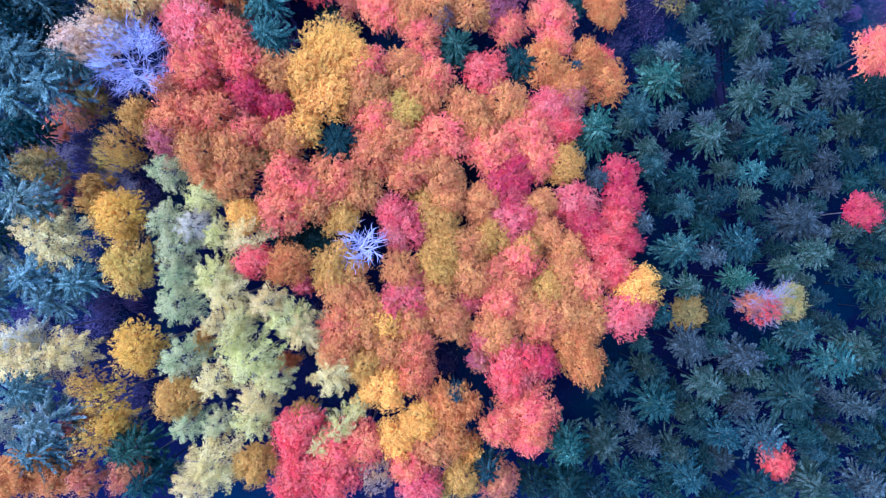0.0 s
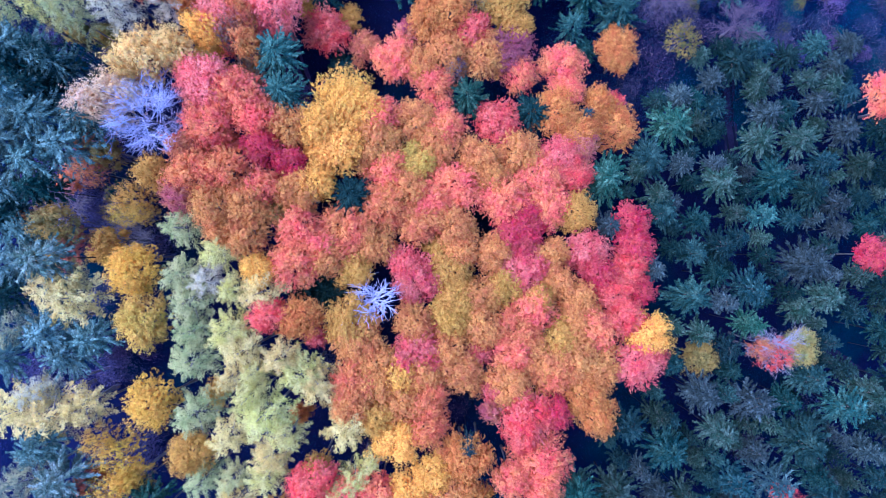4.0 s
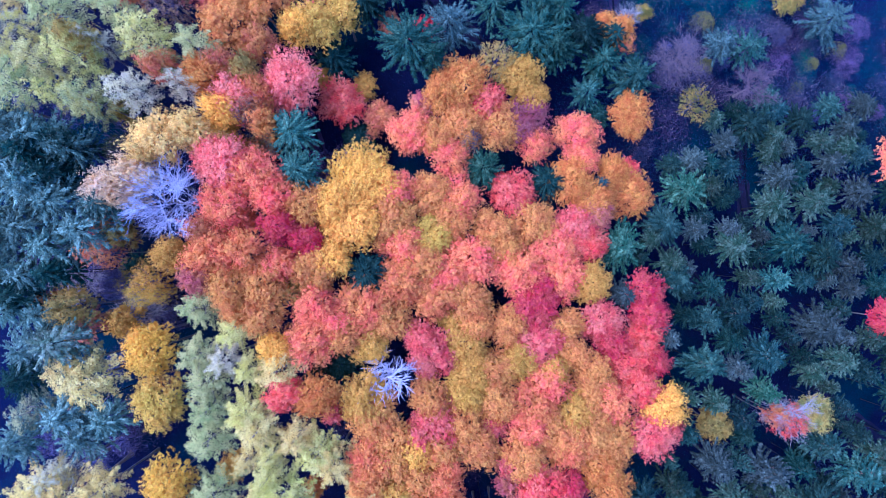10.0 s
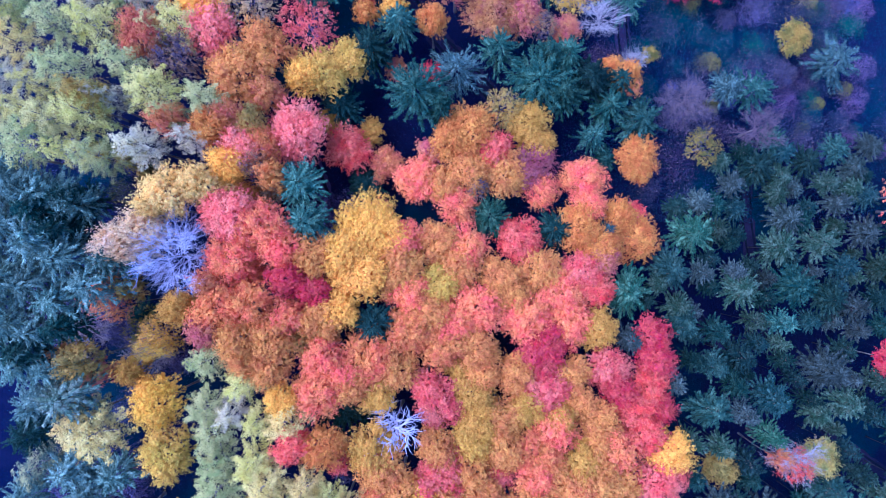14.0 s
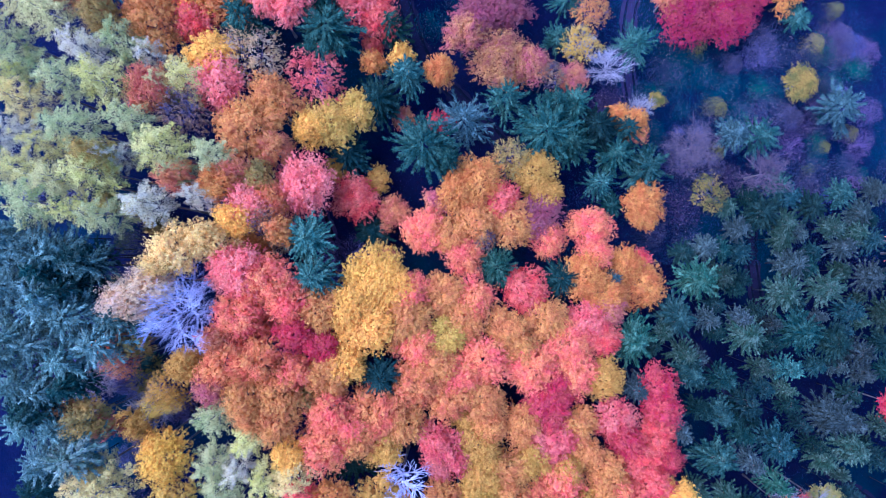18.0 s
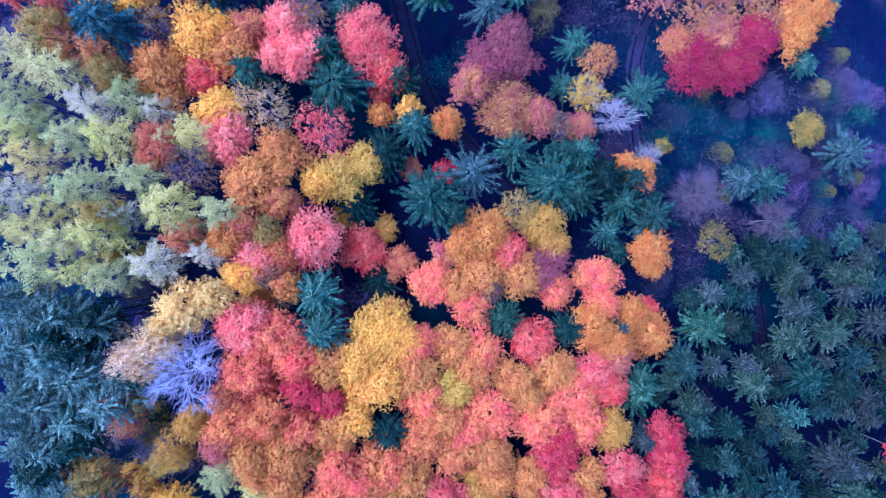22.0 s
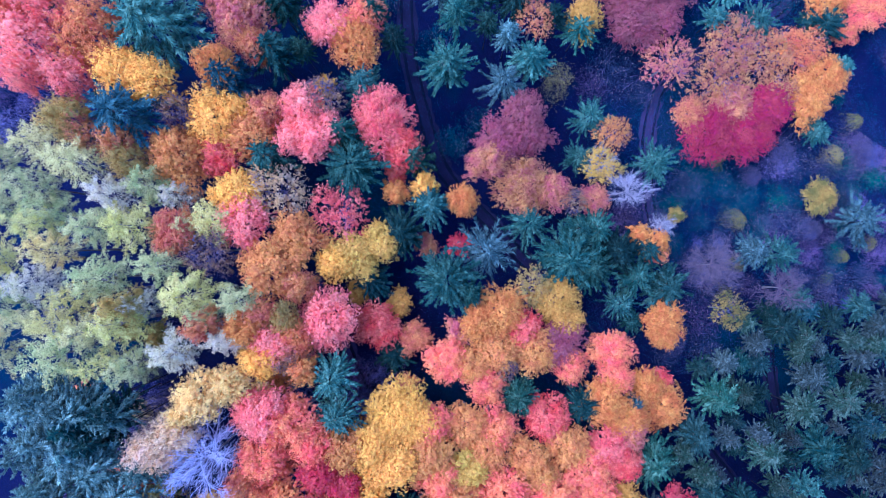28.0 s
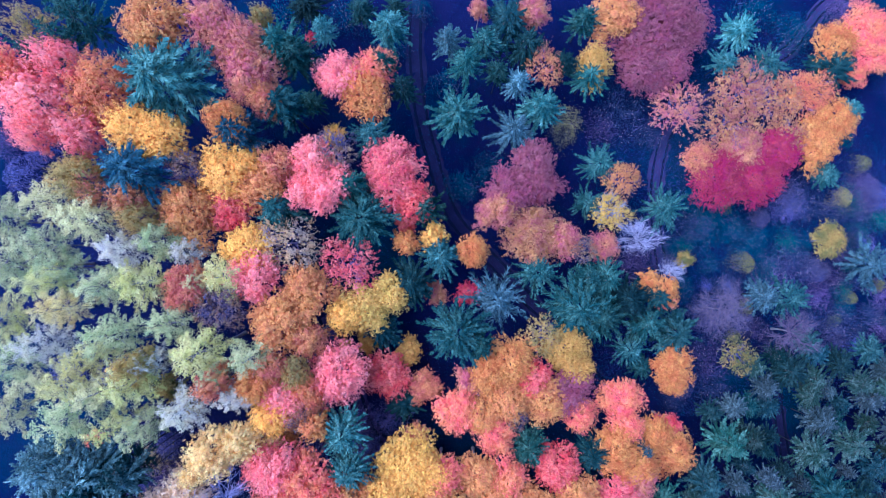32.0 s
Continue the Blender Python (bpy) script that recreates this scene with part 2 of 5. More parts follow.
    return verts.reshape(-1, 3)


def card_mesh(name, verts, material):
    verts = np.concatenate(verts) if isinstance(verts, list) else verts
    n = len(verts) // 3
    me = bpy.data.meshes.new(name)
    me.vertices.add(n * 3)
    me.vertices.foreach_set("co", verts.astype(np.float32).ravel())
    me.loops.add(n * 3)
    me.loops.foreach_set("vertex_index", np.arange(n * 3, dtype=np.int32))
    me.polygons.add(n)
    me.polygons.foreach_set("loop_start", np.arange(0, n * 3, 3, dtype=np.int32))
    me.materials.append(material)
    me.update(calc_edges=True)
    return me


def tube(points, radii, sides=6):
    """A tapered limb through the points."""
    verts, faces = [], []
    for i, p in enumerate(points):
        d = (points[min(i + 1, len(points) - 1)] - points[max(i - 1, 0)]).normalized()
        u = d.orthogonal().normalized()
        v = d.cross(u)
        for k in range(sides):
            a = 2 * math.pi * k / sides
            verts.append(p + (u * math.cos(a) + v * math.sin(a)) * radii[i])
    for i in range(len(points) - 1):
        for k in range(sides):
            a, b = i * sides, (i + 1) * sides
            faces.append((a + k, a + (k + 1) % sides, b + (k + 1) % sides, b + k))
    last = (len(points) - 1) * sides
    faces.append(tuple(last + k for k in range(sides)))
    return verts, faces


def tubes_mesh(name, limbs, material):
    verts, faces = [], []
    for v, f in limbs:
        base = len(verts)
        verts += v
        faces += [tuple(i + base for i in q) for q in f]
    return mesh_of(name, verts, faces, material, True)


def trunk_mesh(height, radius, rng, lean=0.25, bark=None):
    pts, z = [], 0.0
    bx, by = rng.uniform(-lean, lean), rng.uniform(-lean, lean)
    for i in range(7):
        u = i / 6
        pts.append(Vector((bx * math.sin(u * 3), by * math.sin(u * 2.6), u * height - 0.25 * (i == 0))))
    radii = [radius * (1.5 if i == 0 else 1 - 0.85 * i / 6) for i in range(7)]
    return tubes_mesh("trunk", [tube(pts, radii, 8)], bark or BARK)


def limb_mesh(start, end, radius, rng):
    a, b = Vector(start), Vector(end)
    mid = a.lerp(b, 0.5) + Vector((rng.uniform(-0.2, 0.2), rng.uniform(-0.2, 0.2), -0.1 * (b - a).length))
    return tubes_mesh("limb", [tube([a, a.lerp(mid, 0.6), mid, mid.lerp(b, 0.5), b], [radius, radius * 0.8, radius * 0.6, radius * 0.4, radius * 0.15], 5)], BARK)


def unit(v):
    return v / np.maximum(np.linalg.norm(v, axis=1, keepdims=True), 1e-6)


def lobed_crown(rng, radius, low, high, lobes, count, length, width, lobe_size=(0.27, 0.44), flat=0.9, ragged=0.19, spread=0.64, material=LEAF, fill=0.36):
    """A crown of leafy twigs, each a small fan of leaves, on overlapping lobes with an uneven outline and gaps."""
    mid, half = low + (high - low) * 0.42, (high - low) * 0.58
    centres, sizes = [], []
    for i in range(lobes):
        u = (i + 0.5) / lobes
        tilt = math.acos(1 - 1.25 * u)
        turn = i * 2.39996 + rng.normal(0, 0.25)
        r = lobe_size[0] + (lobe_size[1] - lobe_size[0]) * rng.random()
        reach = spread * (1 + rng.normal(0, 0.17))
        centres.append((radius * reach * math.sin(tilt) * math.cos(turn), radius * reach * math.sin(tilt) * math.sin(turn), mid + (half - r * radius * flat) * math.cos(tilt) * (1 + rng.normal(0, 0.10))))
        sizes.append(r * radius)
    centres, sizes = np.array(centres), np.array(sizes)
    fan = 8
    twigs = count // fan
    which = rng.choice(lobes, int(twigs * 2.8), p=sizes ** 2 / np.sum(sizes ** 2))
    d = rng.normal(0, 1, (len(which), 3))
    d[:, 2] = np.abs(d[:, 2]) * 0.9 - 0.25
    d = unit(d)
    reach = 1 + rng.normal(0, ragged, (len(which), 1)) - 0.25 * rng.random((len(which), 1)) ** 3
    p = centres[which] + d * sizes[which][:, None] * reach * np.array([1, 1, flat])
    inside = np.zeros(len(which), bool)
    for c, size in zip(centres, sizes):
        q = (p - c) / size / np.array([1, 1, flat])
        inside |= np.sum(q * q, axis=1) < 0.55
    keep = np.flatnonzero(~inside)[:twigs]
    p, d = p[keep], d[keep]
    n = len(p)
    axis = unit(p - np.array([0, 0, mid]))
    way = unit(d * 0.6 + axis * 0.7 + rng.normal(0, 0.3, (n, 3)) + np.array([0, 0, 0.2]))
    size = np.where(rng.random(n) < 0.12, 1.7, 1.0) * rng.uniform(0.7, 1.2, n)
    # each twig carries a fan of leaves from its foot to its end
    way, out, foot, size = (np.repeat(v, fan, axis=0) for v in (way, d, p, size))
    m = n * fan
    at = np.tile(np.linspace(-0.10, 0.32, fan), n) * size
    leaf = foot + way * at[:, None] + rng.normal(0, 0.085, (m, 3))
    scale = rng.uniform(0.65, 1.35, m)
    outer = cards(leaf, out * 0.6 + rng.normal(0, 0.27, (m, 3)) + np.array([0, 0, 0.6]), way + rng.normal(0, 0.55, (m, 3)), length * scale, width * scale * rng.uniform(0.8, 1.25, m))
    # sprays further in, which close the crown from above
    k = int(count * fill)
    which = rng.choice(lobes, k)
    e = rng.normal(0, 1, (k, 3))
    e[:, 2] = np.abs(e[:, 2])
    e = unit(e)
    inner = centres[which] + e * sizes[which][:, None] * rng.uniform(0.42, 0.72, (k, 1)) * np.array([1, 1, flat])
    core = cards(inner, e + np.array([0, 0, 1.2]) + rng.normal(0, 0.2, (k, 3)), e + rng.normal(0, 0.8, (k, 3)), length * rng.uniform(1.1, 1.8, k), width * rng.uniform(2.0, 3.2, k))
    return card_mesh("crown", [outer, core], material)


def whorls(rng, height, radius, low, tiers, arms, full, least=0.76):
    """The branches of a conifer, from a narrow tip down to a wide skirt: height of the foot, reach, direction and sideways direction."""
    for i in range(tiers):
        u = (i + 0.25) / tiers
        k = int(arms * (0.6 + 0.5 * u))
        start = rng.random() * 6.28
        for j in range(k):
            a = start + 6.283 * j / k + rng.normal(0, 0.16)
            z = height - (height - low) * u + rng.normal(0, 0.4 * (height - low) / tiers)
            r = radius * (0.07 + 0.93 * u ** full) * rng.uniform(least, 1.12)
            yield z, r, np.array([math.cos(a), math.sin(a), 0.0]), np.array([-math.sin(a), math.cos(a), 0.0])


def conifer_crown(rng, height, radius, low, tiers, arms, droop, full, width=0.15, upturn=0.16, blade=1.0):
    """Flat fronds in whorls: along each spine needle sprays point out and to both sides, shorter towards its end."""
    out = []
    up = np.array([0, 0, 1.0])
    for z, r, ahead, side in whorls(rng, height, radius, low, tiers, arms, full, 0.5):
        k = int(3 + r * 4)
        f = np.repeat(np.linspace(0.30, 0.97, k), 2) + rng.normal(0, 0.02, k * 2)
        flank = np.tile([-1.0, 1.0], k)[:, None]
        spine = ahead * (f * r)[:, None] + up * (z + r * (0.20 * f - droop * f * f + upturn * f ** 4))[:, None]
        way = unit(ahead * 0.85 + side * flank * rng.uniform(0.3, 1.2, (k * 2, 1)) + up * rng.uniform(-0.25, 0.35, (k * 2, 1)))
        long = (0.13 * r + 0.26) * (1.15 - 0.60 * f) * rng.uniform(0.7, 1.25, k * 2) * blade
        out.append(cards(spine + way * (long * 0.42)[:, None], up + side * flank * 0.25 + rng.normal(0, 0.28, way.shape), way, long, width * rng.uniform(0.7, 1.3, k * 2)))
        # shoots along the top of the spine and at its end
        g = np.append(rng.uniform(0.3, 1.0, 3 + k // 2), 1.0)
        top = ahead * (g * r)[:, None] + up * (z + 0.05 + r * (0.20 * g - droop * g * g + upturn * g ** 4))[:, None]
        tip = unit(ahead + side * rng.normal(0, 0.35, (len(g), 1)) + up * rng.uniform(0.1, 0.7, (len(g), 1)))
        out.append(cards(top, up + rng.normal(0, 0.4, tip.shape), tip, rng.uniform(0.26, 0.46, len(g)) * blade, width * rng.uniform(0.7, 1.1, len(g))))
    n = 16
    lead = np.stack([rng.normal(0, 0.07, n), rng.normal(0, 0.07, n), height - rng.uniform(-0.25, 0.6, n)], 1)
    out.append(cards(lead, rng.normal(0, 1, (n, 3)), up + rng.normal(0, 0.45, (n, 3)), np.full(n, 0.4), np.full(n, 0.12)))
    return card_mesh("crown", out, NEEDLE)


def tufted_crown(rng, height, radius, low, tiers, arms, full):
    """Spreading boughs in loose layers that carry soft tufts of needles towards their ends."""
    out = []
    for z, r, ahead, side in whorls(rng, height, radius, low, tiers, arms, full):
        for f in np.arange(1.0, 0.30, -0.34 / max(r, 0.5)):
            spread = 0.10 + 0.16 * r * (1.1 - f)
            spot = ahead * (f * r) + np.array([0, 0, z + r * (0.28 * f - 0.24 * f * f)])
            n = int(18 + 30 * spread)
            way = unit(rng.normal(0, 0.6, (n, 3)) + ahead * 0.8 + np.array([0, 0, 0.45]))
            place = spot + side * rng.normal(0, spread, (n, 1)) + ahead * rng.normal(0, 0.12, (n, 1)) + np.array([0, 0, 1.0]) * rng.normal(0.04, 0.09, (n, 1))
            out.append(cards(place, rng.normal(0, 0.28, (n, 3)) + ahead * 0.2 + np.array([0, 0, 0.9]), way, rng.uniform(0.16, 0.30, n), rng.uniform(0.06, 0.105, n)))
    return card_mesh("crown", out, TUFT)


def branching(rng, base, height, radius, forks, levels, thick, up=0.42, boughs=11, fine=0.010):
    """Bare limbs that fork into fine twigs."""
    limbs = []

    def grow(start, way, length, r, level):
        mid = start + way * length * 0.5 + Vector((rng.uniform(-1, 1), rng.uniform(-1, 1), rng.uniform(-0.4, 0.6))) * length * 0.08
        end = start + way * length + Vector((0, 0, length * 0.06))
        if level > 2:
            side = way.orthogonal().normalized() * fine
            limbs.append(([start - side, start + side, end], [(0, 1, 2)]))
            return
        limbs.append(tube([start, mid, end], [r, r * 0.75, r * 0.45], 5 if level == 0 else 3))
        if level < levels:
            for i in range(forks):
                s = start.lerp(end, rng.uniform(0.2, 1.0)) if i else end
                w = (way + Vector((rng.uniform(-1, 1), rng.uniform(-1, 1), rng.uniform(-0.35, 0.6))) * 0.95).normalized()
                grow(s, w, length * rng.uniform(0.55, 0.85), r * 0.55, level + 1)

    for i in range(boughs):
        a = i * 2.4 + rng.uniform(-0.3, 0.3)
        z = base + (height - base) * rng.uniform(0.0, 0.65)
        way = Vector((math.cos(a), math.sin(a), rng.uniform(up * 0.3, up * 2.4))).normalized()
        grow(Vector((0, 0, z)), way, radius * rng.uniform(0.42, 0.6), thick, 0)
    return limbs


# Each kind of tree is built a few times over at its nominal size: (height, crown radius, crown mesh, trunk mesh, limb meshes).
def broadleaf_kit(seed, height, radius, lobes, count):
    rng, r2 = np.random.default_rng(seed), random.Random(seed)
    low = height - radius * 1.9
    crown = lobed_crown(rng, radius, low, height, lobes, count, 0.225, 0.105)
    limbs = []
    for i in range(4):
        a = i * 1.57 + r2.uniform(-0.4, 0.4)
        limbs.append(limb_mesh((0, 0, low - 0.4 + 0.35 * i), (radius * 0.5 * math.cos(a), radius * 0.5 * math.sin(a), low + radius * 0.75), 0.09 + 0.015 * radius, r2))
    return height, radius, crown, trunk_mesh(height - radius * 1.05, 0.09 + 0.035 * radius, r2), limbs


def sparse_kit(seed, height, radius, count):
    """Half its leaves are gone, and its fine twigs show."""
    rng, r2 = np.random.default_rng(seed), random.Random(seed)
    low = height - radius * 1.9
    crown = lobed_crown(rng, radius, low, height, 12, count, 0.22, 0.095, ragged=0.24, fill=0.02)
    fine = tubes_mesh("limb", branching(r2, low, height, radius, 4, 2, 0.04), TWIG)
    return height, radius, crown, trunk_mesh(height - radius * 0.9, 0.16, r2), [fine]


def crown_tip(rng, height, radius):
    """Brownish cones that crowd round the tip."""
    n = 60
    a, u = rng.uniform(0, 6.283, n), np.sqrt(rng.random(n))
    d = u * radius * 0.30
    p = np.stack([d * np.cos(a), d * np.sin(a), height - 0.1 - u * (height * 0.16) + rng.normal(0, 0.12, n)], 1)
    return card_mesh("crown_tip", cards(p, p * np.array([1, 1, 0]) + np.array([0, 0, 0.6]), p * np.array([1, 1, 0]) + rng.normal(0, 0.3, (n, 3)), rng.uniform(0.12, 0.2, n), rng.uniform(0.05, 0.08, n)), CONE)


def conifer_kit(seed, height, radius, low, tiers, arms, droop, full, width=0.15, cones=True, blade=1.0):
    rng, r2 = np.random.default_rng(seed), random.Random(seed)
    return height, radius, conifer_crown(rng, height, radius, low, tiers, arms, droop, full, width, blade=blade), trunk_mesh(height * 0.93, 0.075, r2, 0.06, DARK_BARK), [crown_tip(rng, height, radius)] if cones else []


def pine_kit(seed, height, radius):
    rng, r2 = np.random.default_rng(seed), random.Random(seed)
    low = height - radius * 1.75
    limbs = []
    for i in range(5):
        a = i * 2.4 + r2.uniform(-0.5, 0.5)
        limbs.append(limb_mesh((0, 0, low + 0.6 * i), (radius * 0.75 * math.cos(a), radius * 0.75 * math.sin(a), low + 0.7 * i + radius * 0.25), 0.07, r2))
    return height, radius, tufted_crown(rng, height, radius, low, 6, 8, 0.42), trunk_mesh(height - radius * 0.3, 0.19, r2, 0.3), limbs


def bare_kit(seed, height, radius, thick, levels):
    r2 = random.Random(seed)
    base = height - radius * (1.5 if levels > 2 else 1.3)
    limbs = branching(r2, base, height, radius, 6 if levels > 2 else 5, levels, thick, 0.7, 14 if levels > 2 else 11, 0.011)
    return height, radius, tubes_mesh("crown", limbs, TWIG), trunk_mesh(height - radius * 0.6, 0.15, r2, 0.2), []


def shrub_kit(seed, height, radius):
    """A low thicket: fine twigs with a few dry leaves."""
    r2, rng = random.Random(seed), np.random.default_rng(seed)
    limbs = []
    for i in range(34):
        a, d = r2.uniform(0, 6.28), radius * 0.8 * math.sqrt(r2.random())
        s = Vector((d * math.cos(a), d * math.sin(a), -0.15))
        b = r2.uniform(0, 6.28)
        e = s + Vector((0.55 * math.cos(b), 0.55 * math.sin(b), height * r2.uniform(0.5, 1.0)))
        limbs.append(tube([s, s.lerp(e, 0.5) + Vector((0.1, 0, 0)), e], [0.03, 0.02, 0.008], 3))
    n = 2000
    a, d = rng.uniform(0, 6.283, n), radius * rng.random(n) ** 0.62 * (1 + rng.normal(0, 0.20, n))
    d *= 1 + 0.22 * np.sin(2 * a + seed) + 0.16 * np.sin(3 * a + 2.1 * seed) + 0.10 * np.sin(7 * a)
    dome = np.sqrt(np.maximum(1.05 - (d / radius / 1.1) ** 2, 0.02))
    p = np.stack([d * np.cos(a), d * np.sin(a), height * dome * rng.uniform(0.6, 1.08, n)], 1)
    leaves = card_mesh("leaves", cards(p, rng.normal(0, 0.5, (n, 3)) + np.array([0, 0, 0.7]), rng.normal(0, 0.7, (n, 3)) + p * np.array([0.35, 0.35, 0.25]), rng.uniform(0.10, 0.20, n), rng.uniform(0.05, 0.10, n)), SHRUB)
    return height, radius, leaves, tubes_mesh("twigs", limbs, TWIG), []


KITS = {
    "broadleaf": [broadleaf_kit(11 + i, 13.0, 3.1, 17 + i % 4, 5000) for i in range(7)],
    "large_broadleaf": [broadleaf_kit(31 + i, 14.0, 4.3, 27 + i, 9000) for i in range(3)],
    "small_broadleaf": [broadleaf_kit(51 + i, 7.0, 1.6, 11 + i, 1700) for i in range(3)],
    "sparse_broadleaf": [sparse_kit(61 + i, 12.0, 3.1, 4000) for i in range(3)],
    "spruce": [conifer_kit(71 + i, 13.0, 2.7, 7.6 + 0.5 * (i % 3), 9 + i % 3, 15 + i % 2, 0.24 + 0.06 * (i % 3), 0.46 + 0.06 * (i % 4), 0.15, i % 3 != 1, 0.85) for i in range(7)],
    "open_spruce": [conifer_kit(91 + i, 10.0, 2.8, 4.5, 9, 13, 0.18, 0.56, 0.10, False, 0.8) for i in range(3)],
    "fir": [conifer_kit(111 + i, 15.0, 4.2, 9.0, 10, 15, 0.24, 0.48, 0.16, False, 1.0) for i in range(2)],
    "round_fir": [conifer_kit(121 + i, 16.0, 3.6, 11.5, 9, 19, 0.34, 0.36, 0.15, False, 0.8) for i in range(3)],
    "feathery_fir": [conifer_kit(125 + i, 16.0, 3.6, 11.5, 8, 17, 0.26, 0.40, 0.15, False, 0.85) for i in range(3)],
    "pine": [pine_kit(131 + i, 16.0, 3.3) for i in range(6)],
    "bare": [bare_kit(151 + i, 13.0, 3.3, 0.036, 3) for i in range(3)],
    "snag": [bare_kit(171, 11.0, 3.4, 0.10, 2)],
    "shrub": [shrub_kit(181 + i, 1.8, 2.6) for i in range(3)],
}

TONES = {
    "salmon": ((0.84, 0.19, 0.14), "salmon-pink"),
    "heather": ((0.135, 0.11, 0.215), "heather-violet"),
    "bramble": ((0.115, 0.068, 0.14), "dull purple"),
    "ash": ((0.16, 0.105, 0.125), "pinkish grey"),
    "dgreen": ((0.0127, 0.0312, 0.0242), "dark blue-green"),
    "bush": ((0.1, 0.11, 0.03), "olive-green"),
    "coral": ((0.8400, 0.1680, 0.1103), "coral-red"),
    "red": ((0.73, 0.08, 0.062), "bright red"),
    "crimson": ((0.58, 0.034, 0.064), "deep crimson"),
    "pink": ((0.7, 0.105, 0.088), "rosy pink"),
    "rose": ((0.52, 0.125, 0.12), "dusty rose"),
    "mauve": ((0.31, 0.07, 0.085), "faded mauve-pink"),
    "peach": ((0.67, 0.165, 0.07), "peach-orange"),
    "tan": ((0.62, 0.225, 0.060), "tawny orange"),
    "orange": ((0.61, 0.195, 0.042), "orange"),
    "gold": ((0.9152, 0.4992, 0.0603), "golden yellow"),
    "amber": ((0.72, 0.43, 0.035), "amber"),
    "yellow": ((0.62, 0.4, 0.055), "lemon yellow"),
    "ochre": ((0.56, 0.3, 0.042), "ochre"),
    "olive": ((0.32, 0.235, 0.06), "olive-brown"),
    "rust": ((0.56, 0.15, 0.085), "rust-brown"),
    "cream": ((0.58, 0.39, 0.085), "creamy yellow"),
    "pale": ((0.45, 0.38, 0.11), "pale grey-green"),
    "lime": ((0.48, 0.40, 0.07), "yellow-green"),
    "sage": ((0.285, 0.295, 0.088), "sage green"),
    "silver": ((0.42, 0.36, 0.24), "silvery grey-green"),
    "magenta": ((0.42, 0.024, 0.075), "deep magenta-red"),
    "periwinkle": ((0.085, 0.085, 0.20), "lavender-blue"),
    "emerald": ((0.010, 0.085, 0.062), "emerald-green"),
    "lav": ((0.52, 0.45, 0.43), "greyish lavender"),
    "teal": ((0.013, 0.040, 0.027), "blue-green"),
    "dteal": ((0.0068, 0.0225, 0.0180), "dark blue-green"),
    "lteal": ((0.023, 0.062, 0.045), "pale blue-green"),
    "ice": ((0.034, 0.060, 0.054), "silvery blue"),
    "navy": ((0.018, 0.046, 0.052), "dark bluish"),
    "blue": ((0.0650, 0.1040, 0.0780), "bluish grey-green"),
    "grey": ((0.0744, 0.1032, 0.0672), "grey-blue"),
    "green": ((0.017, 0.046, 0.025), "deep green"),
    "fir": ((0.034, 0.084, 0.056), "blue-green"),
    "butter": ((0.88, 0.62, 0.18), "butter-yellow"),
    "beige": ((0.7, 0.5, 0.31), "pale beige"),
    "straw": ((0.19, 0.165, 0.036), "straw-yellow"),
    "fawn": ((0.38, 0.115, 0.078), "fawn-orange"),
    "taupe": ((0.36, 0.26, 0.17), "greyish taupe"),
    "lilac": ((0.075, 0.064, 0.108), "faded lilac"),
    "leafgreen": ((0.0192, 0.0373, 0.0212), "dark green"),
    "slate": ((0.0242, 0.0333, 0.0282), "greyish dark"),
    "deep": ((0.0091, 0.0252, 0.0232), "dark blue-green"),
    "plum": ((0.046, 0.03, 0.066), "dull plum"),
    "violet": ((0.028, 0.036, 0.07), "violet-grey"),
    "twig": ((0.48, 0.36, 0.34), "violet-grey"),
    "bone": ((0.66, 0.63, 0.76), "pale bleached"),
    "moss": ((0.006, 0.048, 0.062), "mossy green"),
}
counts = {kit: 0 for kit in KITS}


def true_radius(me):
    """The reach of nearly all of a crown from its axis."""
    co = np.empty(len(me.vertices) * 3, np.float32)
    me.vertices.foreach_get("co", co)
    return float(np.percentile(np.hypot(co[0::3], co[1::3]), 96))


KITS = {kit: [(h, true_radius(crown), crown, trunk, limbs) for h, _, crown, trunk, limbs in made] for kit, made in KITS.items()}


def plant(kit, name, x, y, height, radius, tone, label, category, group):
    """A tree or shrub with its foot on the ground."""
    i = counts[kit]
    counts[kit] += 1
    h0, r0, crown, trunk, limbs = KITS[kit][i % len(KITS[kit])]
    rng = random.Random(i * 7 + len(kit))
    thing = tagged(new(name), label, category, group)
    thing.location = (x, y, gz(x, y))
    thing.rotation_euler = (0, 0, rng.uniform(0, 6.283))
    oval = rng.uniform(0.93, 1.08)
    thing.scale = (radius / r0 * oval, radius / r0 / oval, height / h0)
    colour = TONES[tone][0]
    jitter = rng.uniform(0.62, 1.6) if kit in ("spruce", "fir") else rng.uniform(0.72, 1.28) if kit == "feathery_fir" else rng.uniform(0.92, 1.08)
    bits = [("foliage" if kit == "shrub" else "crown", crown), ("brushwood" if kit == "shrub" else "trunk", trunk)] + [(q.name.split(".")[0], q) for q in limbs]
    for part_name, me in bits:
        ob = new(part_name, me)
        ob.parent = thing
        ob.color = (colour[0] * jitter, colour[1] * jitter * rng.uniform(0.95, 1.05), colour[2] * jitter, 1)
        if part_name == "crown" and tone in ("crimson", "red", "pink", "mauve", "salmon", "magenta"):
            ob.material_slots[0].link = "OBJECT"
            ob.material_slots[0].material = RED_LEAF
        if part_name in ("crown_tip", "brushwood"):
            tagged(ob, kind="stuff")
        if part_name == "brushwood" or kit == "sparse_broadleaf" and part_name == "limb":
            ob.color = TWIG_TONE
    return thing


